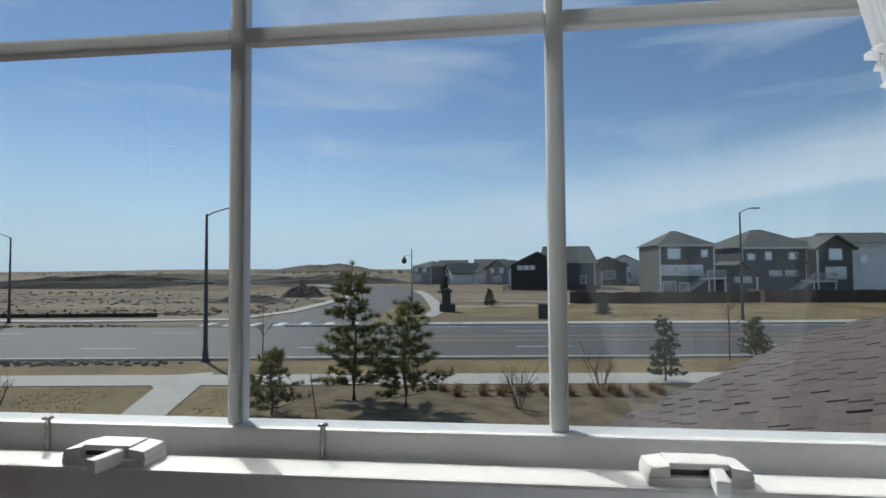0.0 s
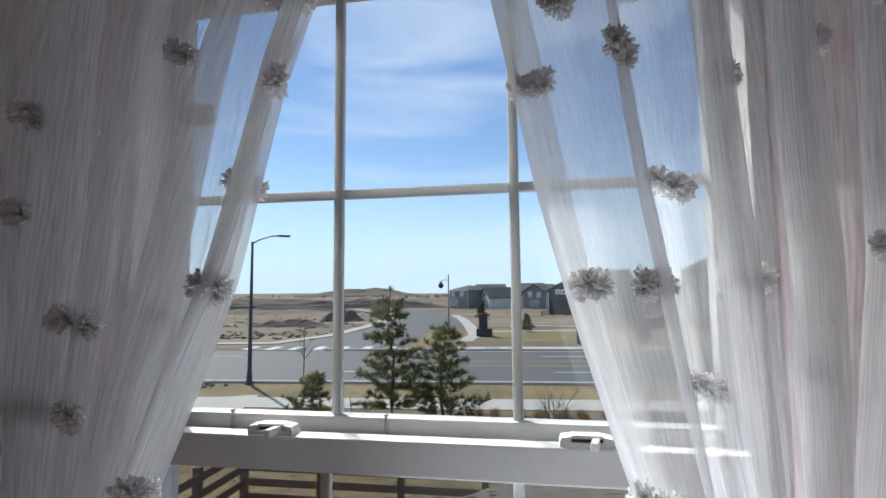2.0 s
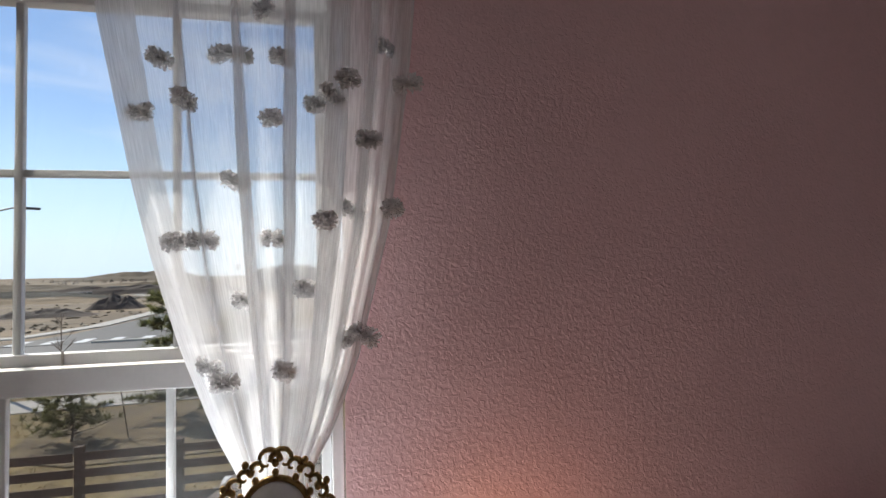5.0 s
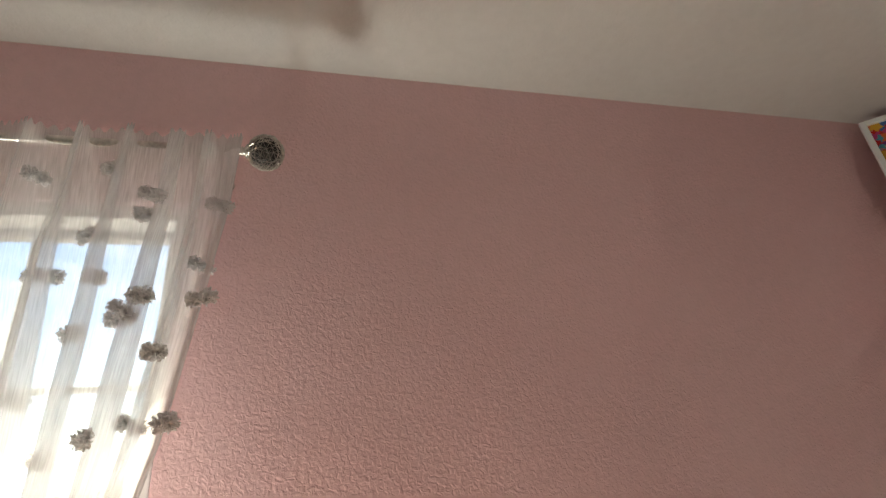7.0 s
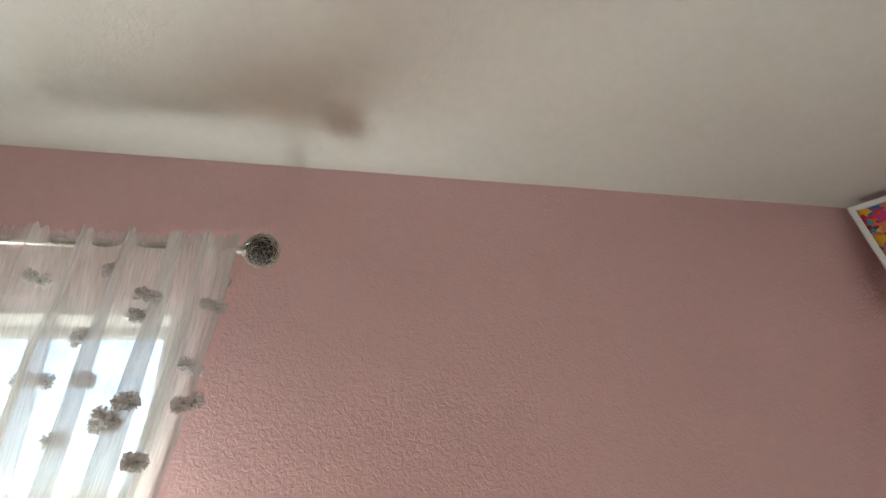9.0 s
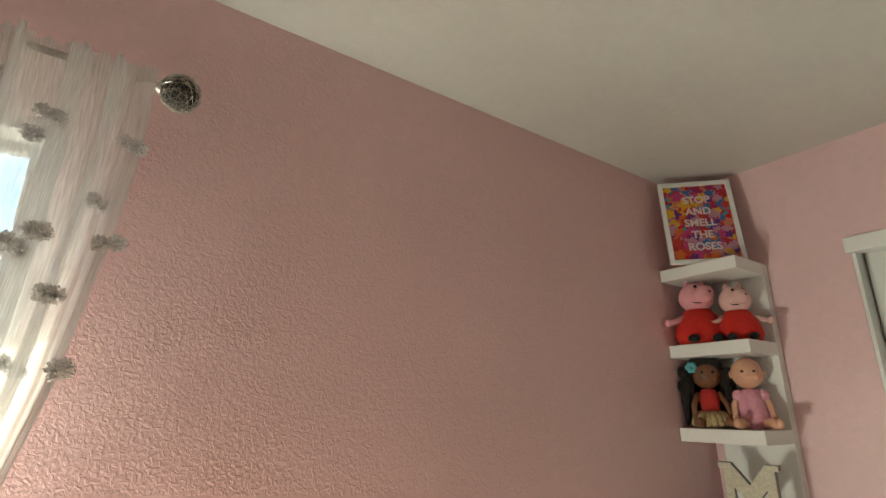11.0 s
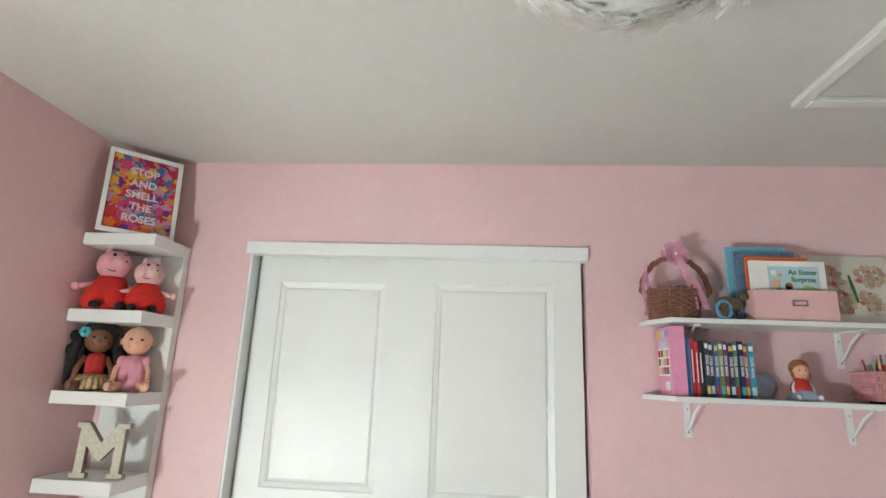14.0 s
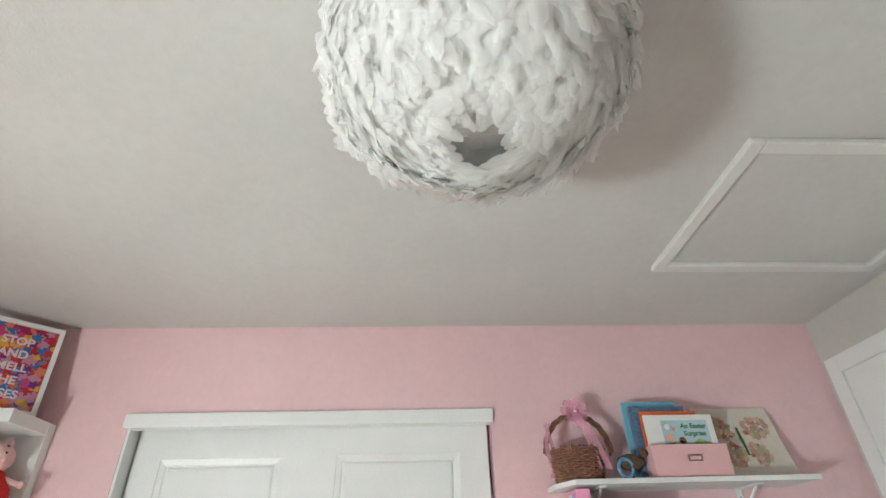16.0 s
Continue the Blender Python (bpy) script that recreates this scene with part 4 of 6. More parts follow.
def house(x, y, w, d, h, rise, wall, label, roof_kind="gable", windows=(), turn=0, wing=None, deck=None):
    """Walls w x d and h high; the gable or hip roof rises over them; windows (x, z, w, h) on the front."""
    root = thing("house", x, y, GZ, turn, label, "house", "houses behind the road")
    bm = B()
    if roof_kind == "front":                      # gable faces the road
        prism(bm, [(-w / 2, 0), (w / 2, 0), (w / 2, h), (0, h + rise), (-w / 2, h)], 0, d)
    else:
        box(bm, -w / 2, 0, 0, w / 2, d, h)
    part("wall", bm, wall, root)
    o = .45
    bm = B()
    if roof_kind == "front":
        for s in (-1, 1):
            sl = rise / (w / 2)
            prism(bm, [(s * (w / 2 + o), h - o * sl + .02), (0, h + rise + .02), (0, h + rise + .27), (s * (w / 2 + o), h - o * sl + .27)], -o, d + o)
    elif roof_kind == "gable":
        prism(bm, [(-o, h), (d + o, h), (d + o, h + .12), (d / 2, h + rise), (-o, h + .12)], -w / 2 - o, w / 2 + o, "x")
    else:
        k = min(w, d) * .5
        v = [bm.verts.new(p) for p in ((-w / 2 - o, -o, h), (w / 2 + o, -o, h), (w / 2 + o, d + o, h), (-w / 2 - o, d + o, h), (-w / 2 + k * .9, d / 2, h + rise), (w / 2 - k * .9, d / 2, h + rise))]
        for f in ((0, 1, 5, 4), (1, 2, 5), (2, 3, 4, 5), (3, 0, 4), (3, 2, 1, 0)):
            bm.faces.new([v[i] for i in f])
    part("roof", bm, ROOFGREY, root)
    for wx, wz, ww, wh in windows:
        f = part("window", box(B(), wx - ww / 2 - .12, -.08, wz - .12, wx + ww / 2 + .12, -.005, wz + wh + .12), TRIM_W, root)
        part("pane", box(B(), wx - ww / 2, -.10, wz, wx + ww / 2, -.085, wz + wh), PANE, f)
    if roof_kind != "front":
        part("fascia", box(B(), -w / 2 - o, -o - .06, h - .22, w / 2 + o, -o - .005, h), TRIM_W, root)
    for s in (-1, 1):
        part("corner_board", box(B(), s * w / 2 - .12, -.05, 0, s * w / 2 + .12, -.004, h - .3), TRIM_W if wall is not S_WHITE else S_GREY, root)
    if deck:
        dx, dz, dw = deck
        dk = part("deck", box(B(), dx - dw / 2, -2.6, dz - .2, dx + dw / 2, -.11, dz, .02), TRIM_W, root)
        bm = B()
        n = int(dw / .3)
        for i in range(n + 1):
            px = dx - dw / 2 + .05 + i * (dw - .1) / n
            box(bm, px - .03, -2.6, dz, px + .03, -2.54, dz + .95)
        box(bm, dx - dw / 2, -2.62, dz + .95, dx + dw / 2, -2.52, dz + 1.03)
        part("railing", bm, TRIM_W, dk)
        bm = B()
        for s in (-1, 1):
            box(bm, dx + s * (dw / 2 - .15) - .08, -2.5, 0, dx + s * (dw / 2 - .15) + .08, -2.34, dz - .2)
        part("deck_posts", bm, TRIM_W, dk)
        bm = B()
        for i in range(12):
            box(bm, dx - dw / 2 - .1 - (i + 1) * .3, -2.5, dz - (i + 1) * dz / 13 - .06, dx - dw / 2 - .1 - i * .3, -1.5, dz - (i + 1) * dz / 13)
        for i in range(13):
            box(bm, dx - dw / 2 - .1 - i * .3 - .03, -2.56, dz - i * dz / 13 - .3, dx - dw / 2 - .1 - i * .3 + .03, -2.5, dz - i * dz / 13 + .9)
        part("stair", bm, TRIM_W, dk)
    return root
house(26.9, 75, 7.4, 9, 7.4, 2.3, S_DARK, "dark three-storey house with a rear deck", "hip", [(-1.8, 5.5, 1.6, 1.4), (2.4, 5.8, .7, .8), (-2.7, 3.2, 1.7, 1.3), (-.7, 3.2, 1.7, 1.3), (1.2, 3.2, 1.6, 1.3), (-2.5, .6, 1.6, 1.6), (-.5, .7, 1.1, 1.3)], 3, deck=(2.9, 2.8, 2.4))
house(40.5, 77, 11.5, 11, 7.0, 2.9, S_BLUE, "long slate-grey two-storey house with hip roof", "hip", [(-4.5, 5.3, .9, .7), (-2.0, 5.3, .8, 1.0), (1.6, 5.4, 1.2, .8), (4.4, 5.2, 1.6, 1.6), (-1.0, 3.0, 1.6, .6), (1.3, 3.0, 1.6, .6), (4.4, 2.4, 1.8, 2.0)], 8, deck=(4.2, 2.3, 3.4))
house(46.6, 75.5, 4.8, 10, 6.8, 1.6, S_DARK, "narrow dark wing of a two-storey house", "front", [(0, 5.2, 1.6, 1.4), (0, 2.6, 2.6, 1.5)], 4)
house(33.6, 74, 4.2, 6, 3.2, 1.6, S_BLUE, "small slate gabled house front", "front", [(-.4, 2.2, .9, .6), (.8, 2.2, .9, .6)], 2)
house(54, 78, 9, 10, 7.4, 1.9, S_WHITE, "white two-storey house with grey roof", "gable", [(-2.4, 4.6, 1.0, 1.2)], 6)
house(8.2, 102, 10.5, 10, 4.7, 2.6, S_BLACK, "black gabled house with pale corner boards", "front", [(-3.4, 4.0, .8, .7), (-2.2, 4.0, .8, .7), (-1.0, 4.0, .8, .7)], 0)
house(15.5, 106, 9, 11, 5.5, 3.4, S_BLUE, "slate-grey house with steep roof", "gable", [(2.2, 1.2, 1.0, 1.4)], 5)
house(19.6, 112, 6, 8, 3.8, 2.0, S_GREY, "warm grey gabled house", "front", [(0, 1.4, 1.6, 1.5)], 10)
house(-20.6, 142, 7.0, 9, 5.0, 1.5, S_GREY, "grey two-storey house at the bend", "hip", [(-2.2, 3.4, 1.2, 1.2), (1.2, 3.4, 1.4, 1.2), (-1.6, .8, 2.4, 1.8)], -36)
house(-13.4, 143, 7.0, 9, 3.0, 2.6, S_WHITE, "white gabled cottage front with a grey roof", "front", [(0, 3.3, .8, .9), (-.8, .6, 1.5, 1.5)], -62)
house(-7.2, 143, 8.2, 8, 3.0, 2.4, S_WHITE, "white low house with a grey roof", "gable", [(-1.5, .9, 1.2, 1.4), (1.2, .9, 1.2, 1.4)], 0)
house(-14, 165, 9, 9, 4.5, 2.6, S_WHITE, "pale house behind the cottage", "gable", [(0, 3, 1.2, 1.2)], 0)
house(.3, 138, 7.4, 9, 4.2, 2.1, S_GREY, "grey two-storey house with porch", "front", [(-1.4, 3.0, 1.2, 1.3), (1.4, 3.0, 1.2, 1.3), (0, .6, 2.6, 1.6)], -34)
house(-2, 170, 10, 9, 5.2, 2.2, S_GREY, "grey two-storey house far off", "gable", [(0, 3, 1.2, 1.2)], 0)
house(27, 128, 9, 10, 4.8, 2.0, S_DARK, "dark house at the end of the street", "front", [(0, 1.6, 3.2, 1.8)], -6)
house(34, 140, 9, 10, 5.2, 2.2, S_WHITE, "pale house at the end of the street", "front", [(0, 1.2, 3.2, 1.8), (0, 4.4, 1.2, 1.2)], -6)
house(44, 128, 10, 10, 4.6, 2.2, S_GREY, "grey house between others", "front", [(0, 1.2, 3.2, 1.8)], -4)
house(20, 150, 10, 10, 5.2, 2.4, S_BROWN, "brown house far off", "gable", [(0, 3, 1.2, 1.2)], 0)
PRIV = mat("brown_board_fence", (0.075, 0.05, 0.038), 0.9, vary=0.3, scale=1, fine=8, stretch=(4, 1, .2))
def board_fence(x0, y0, x1, y1, h):
    a, b = Vector((x0, y0, 0)), Vector((x1, y1, 0))
    n = int((b - a).length / .9)
    bm = B()
    for i in range(n):
        box(bm, i * .9, -.04, 0, i * .9 + .88, .04, h + .05 * math.sin(i * 2.1))
    ob = part("board_fence", bm, PRIV)
    ob.matrix_basis = pose(x0, y0, GZ, 0, 0, math.degrees(math.atan2(y1 - y0, x1 - x0)))
    tagged(ob, "dark brown board fence behind the lawn", "fence", "board fences")
board_fence(9, 62.5, 32, 64.5, 1.35)
board_fence(32, 64.5, 60, 66, 1.5)
board_fence(9, 62.5, 16, 84, 1.35)
board_fence(32, 64.5, 33, 74, 1.5)
bm = B()
for i in range(9):
    box(bm, i * 2.2 - .06, -.06, 0, i * 2.2 + .06, .06, 1.1)
for z in (.35, .65, .95):
    box(bm, 0, -.1, z, 17.6, -.062, z + .12)
pf = part("paddock_fence", bm, PRIV)
pf.matrix_basis = pose(1.5, 92, GZ, 0, 0, 12)
tagged(pf, "dark rail fence before the black house", "fence")

# ---- closet with sliding doors ----
closet = thing("closet", 0, 0, 0, 0, "white closet with two sliding panelled doors", "closet", kind="structure")
part("header", box(B(), EAST - .020, CY1 - .008, 2.003, EAST + .034, CY0 + .012, 2.059, .003), WHITE, closet)
part("track", box(B(), EAST + .036, CY1 + .002, 2.024, EAST + .105, CY0 - .014, 2.036), SCREW, closet, "dark sliding track")
part("jamb", box(B(), EAST + .003, CY0 - .0115, .0, EAST + .109, CY0 - .0005, 2.036), WHITE, closet)
def sliding_door(y0, y1, x, p0, p1):
    """A moulded slab; the two panels sink in by a sloping groove and rise again."""
    d = part("sliding_door", box(B(), x + .0175, y1, .012, x + .034, y0, 2.022), WHITE, closet)
    bm = B()
    ys = (y1, p1, p0, y0)
    zs = (.012, .17, .89, 1.035, 1.898, 2.022)
    for a in range(3):
        for b in range(5):
            if a == 1 and b in (1, 3):
                continue
            vs = [bm.verts.new((x, *q)) for q in ((ys[a], zs[b]), (ys[a + 1], zs[b]), (ys[a + 1], zs[b + 1]), (ys[a], zs[b + 1]))]
            bm.faces.new(vs)
    for z0, z1 in ((zs[1], zs[2]), (zs[3], zs[4])):
        rings = []
        for inset, dx in ((0, 0), (.002, .005), (.020, .0105), (.026, .0165), (.036, .0095)):
            rings.append([bm.verts.new((x + dx, *q)) for q in ((p1 + inset, z0 + inset), (p0 - inset, z0 + inset), (p0 - inset, z1 - inset), (p1 + inset, z1 - inset))])
        for p, q in zip(rings, rings[1:]):
            for k in range(4):
                bm.faces.new((p[k], p[(k + 1) % 4], q[(k + 1) % 4], q[k]))
        bm.faces.new(rings[-1])
    for e in ((y1, y0),):
        for ye in e:
            bm.faces.new([bm.verts.new(q) for q in ((x, ye, .012), (x + .0175, ye, .012), (x + .0175, ye, 2.022), (x, ye, 2.022))])
    bmesh.ops.remove_doubles(bm, verts=bm.verts, dist=.0004)
    part("face", bm, WHITE, d)
sliding_door(-.606, -1.375, EAST + .078, -.713, -1.194)
sliding_door(-1.338, -2.040, EAST + .038, -1.423, -1.923)

# ---- the corner shelf and what stands on it ----
unit = thing("corner_shelf", 2.753, 0, 0, 0, "white column of square corner shelves", "shelf unit")
for k, z in enumerate((2.02, 1.71, 1.40, 1.09, .78, .47)):
    part("shelf", box(B(), 0, -.310, z - .048, .212, -.004, z, .002), WHITE, unit)
part("back_panel", box(B(), .214, -.310, .42, .257, -.055, 2.02, .002), WHITE, unit)


def multi(name, pieces):
    """One mesh out of several pieces, each with a material of its own."""
    out, mats = B(), []
    for bm, material in pieces:
        tmp = bpy.data.meshes.new("piece")
        bmesh.ops.recalc_face_normals(bm, faces=bm.faces)
        bm.to_mesh(tmp)
        bm.free()
        if material not in mats:
            mats.append(material)
        n0 = len(out.faces)
        out.from_mesh(tmp)
        out.faces.ensure_lookup_table()
        for f in out.faces[n0:]:
            f.material_index = mats.index(material)
            f.smooth = True
        bpy.data.meshes.remove(tmp)
    me = bpy.data.meshes.new(name)
    out.to_mesh(me)
    out.free()
    for m in mats:
        me.materials.append(m)
    return new(name, me)


def text_part(name, body, size, m, material, parent, depth=.0004, bold=.02):
    cu = bpy.data.curves.new(name, "FONT")
    cu.body, cu.size, cu.align_x, cu.align_y, cu.extrude, cu.offset = body, size, "CENTER", "CENTER", depth, size * bold
    tmp = new(name, cu)
    me = bpy.data.meshes.new_from_object(tmp)
    bpy.data.objects.remove(tmp)
    me.materials.append(material)
    ob = new(name, me)
    ob.parent = parent
    ob.matrix_basis = m
    return ob


PLUSH_PINK = mat("pink_plush", (0.75, 0.36, 0.40), 0.95, vary=0.08, scale=40, bump=0.3, bump_scale=500)
PLUSH_PALE = mat("pale_pink_plush", (0.78, 0.50, 0.48), 0.95, vary=0.08, scale=40, bump=0.3, bump_scale=500)
PLUSH_RED = mat("red_plush", (0.60, 0.025, 0.02), 0.95, vary=0.12, scale=30, bump=0.3, bump_scale=500)
PLUSH_DARK = mat("black_plush", (0.012, 0.012, 0.014), 0.9)

FLAT_W = mat("printed_white", (0.8, 0.8, 0.78), 0.5, vary=0.04)
poster = thing("framed_print", 0, 0, 0, 0, "white-framed print of bright flowers with white lettering", "framed picture")
# the print leans across the corner: its foot stands out into the room
P_TL, P_TR = Vector((2.743, -.047, 2.392)), Vector((2.939, -.252, 2.392))
across = (P_TR - P_TL).normalized()
outward = Vector((across.y, -across.x, 0)).normalized()
if outward.x > 0:
    outward = -outward
foot = (P_TL + P_TR) / 2 + outward * .055
foot.z = 2.021
head = (P_TL + P_TR) / 2
upv = (head - foot)
PH, PW = upv.length, (P_TR - P_TL).length
upv.normalize()
face = across.cross(upv)
if face.dot(outward) < 0:
    face = -face
PM = Matrix(((across.x, upv.x, face.x, foot.x), (across.y, upv.y, face.y, foot.y), (across.z, upv.z, face.z, foot.z), (0, 0, 0, 1)))
poster.matrix_basis = PM
bm = B()
b = .017
box(bm, -PW / 2, 0, -.004, -PW / 2 + b, PH, .012, .002)
box(bm, PW / 2 - b, 0, -.004, PW / 2, PH, .012, .002)
box(bm, -PW / 2 + b, 0, -.004, PW / 2 - b, b, .012, .002)
box(bm, -PW / 2 + b, PH - b, -.004, PW / 2 - b, PH, .012, .002)
part("frame", bm, WHITE, poster)
# flowers as overlapping blots of paint
FLOWERS = bpy.data.materials.new("flower_print")
FLOWERS.use_nodes = True
fn, fl = FLOWERS.node_tree.nodes, FLOWERS.node_tree.links
geo = fn.new("ShaderNodeNewGeometry")
fr = fn.new("ShaderNodeValToRGB")
fr.color_ramp.interpolation = "CONSTANT"
PAL = [(.42, .015, .03), (.50, .03, .02), (.66, .36, .03), (.50, .04, .18), (.12, .02, .20), (.03, .13, .36), (.30, .01, .08), (.46, .22, .30), (.58, .18, .10), (.05, .28, .36), (.62, .13, .02)]
while len(fr.color_ramp.elements) < len(PAL):
    fr.color_ramp.elements.new(.5)
for k, c in enumerate(PAL):
    fr.color_ramp.elements[k].position = k / len(PAL)
    fr.color_ramp.elements[k].color = (*c, 1)
fl.new(geo.outputs["Random Per Island"], fr.inputs[0])
fl.new(fr.outputs[0], fn["Principled BSDF"].inputs["Base Color"])
fn["Principled BSDF"].inputs["Roughness"].default_value = .35
rnd = random.Random(17)
part("backing", box(B(), -PW / 2 + b, b, -.003, PW / 2 - b, PH - b, 0), PLUSH_RED, poster)
bm = B()
for k in range(300):
    cx, cy, r = rnd.uniform(-PW / 2 + .022, PW / 2 - .022), rnd.uniform(.022, PH - .022), rnd.uniform(.012, .026)
    a0 = rnd.uniform(0, 6)
    pts = []
    for i in range(16):
        a = i * math.pi / 8
        rr = r * (1 + .28 * math.sin(5 * a + a0)) * rnd.uniform(.85, 1.1)
        pts.append(bm.verts.new((min(PW / 2 - b, max(-PW / 2 + b, cx + rr * math.cos(a))), min(PH - b, max(b, cy + rr * math.sin(a))), .0005 + k * .000008)))
    bm.faces.new(pts)
tagged(part("picture", bm, FLOWERS, poster, "bright overlapping flowers"), kind="stuff")
PALE_INK = mat("pale_ink", (.66, .58, .60), .4, vary=.15, scale=60)
for k, w in enumerate(("STOP", "AND", "SMELL", "THE", "ROSES")):
    text_part("lettering", w, .045, pose(0, PH * .77 - k * .054, .0035), PALE_INK, poster, bold=.03)



def plush(x, y, z, turn, s, pink, label):
    """A seated soft toy: round head with a blunt snout, bell-shaped dress, short limbs."""
    body, head, limbs, shoes, dark = B(), B(), B(), B(), B()
    lathe(body, [(0, 0), (.070, .004), (.080, .03), (.074, .06), (.058, .09), (.040, .118), (0, .122)], n=20)
    ball(head, (0, -.004, .160), .055, (1, .95, .95), 18, 12)
    tube(head, (.006, -.03, .162), (.024, -.074, .166), .032, .024, 14)
    for sx in (-1, 1):
        ball(head, (sx * .024, .005, .212), .013, (.8, .5, 1.2), 10, 8)
        sweep(limbs, [(sx * .042, -.01, .095), (sx * .075, -.02, .080), (sx * .098, -.03, .074)], [.010, .009, .008], 8)
        ball(limbs, (sx * .100, -.03, .074), .013, (1, .7, 1), 10, 8)
        ball(shoes, (sx * .036, -.082, .014), .018, (1, 1.3, .75), 12, 8)
        ball(dark, (sx * .016 + .01, -.049, .192), .0055, (1, .6, 1), 8, 6)
        ball(dark, (sx * .008 + .024, -.075, .168), .0035, (1, .5, 1), 8, 6)
    sweep(dark, [(-.026, -.043, .145), (-.012, -.05, .136), (.004, -.05, .135), (.016, -.047, .142)], .0018, 5)
    ob = multi("plush_toy", [(body, PLUSH_RED), (head, pink), (limbs, pink), (shoes, PLUSH_DARK), (dark, PLUSH_DARK)])
    ob.matrix_basis = pose(x, y, z, 0, 0, turn) @ Matrix.Diagonal((s, s, s, 1))
    return tagged(ob, label, "soft toy", "soft toys on the corner shelf")
plush(2.838, -.095, 1.711, -52, 1.18, PLUSH_PINK, "seated pink plush pig in a red dress")
plush(2.875, -.228, 1.711, -60, 1.02, PLUSH_PALE, "smaller pale pink plush pig in red clothes")

SKIN_B = mat("brown_vinyl_skin", (0.20, 0.085, 0.045), 0.5, vary=0.06)
SKIN_L = mat("pale_vinyl_skin", (0.72, 0.40, 0.28), 0.5, vary=0.06)
HAIR_K = mat("black_doll_hair", (0.012, 0.010, 0.010), 0.45, vary=0.3, scale=4, fine=200, stretch=(12, 12, 1), bump=.8, bump_scale=40)
HAIR_R = mat("auburn_doll_hair", (0.30, 0.12, 0.04), 0.6, vary=0.3, scale=40, fine=200)
CLOTH_R = mat("red_doll_cloth", (0.50, 0.03, 0.03), 0.85, vary=0.15, scale=40)
CLOTH_P = mat("pink_doll_cloth", (0.74, 0.34, 0.44), 0.85, vary=0.12, scale=40)
CLOTH_B = mat("pale_blue_doll_cloth", (0.40, 0.46, 0.62), 0.85, vary=0.15, scale=40)
STRAWC = mat("straw_doll_skirt", (0.50, 0.40, 0.22), 0.9, vary=0.2, scale=60)
TEAL = mat("teal_hair_flower", (0.10, 0.42, 0.50), 0.6)
WHITEC = mat("white_doll_cloth", (0.8, 0.8, 0.8), 0.8)


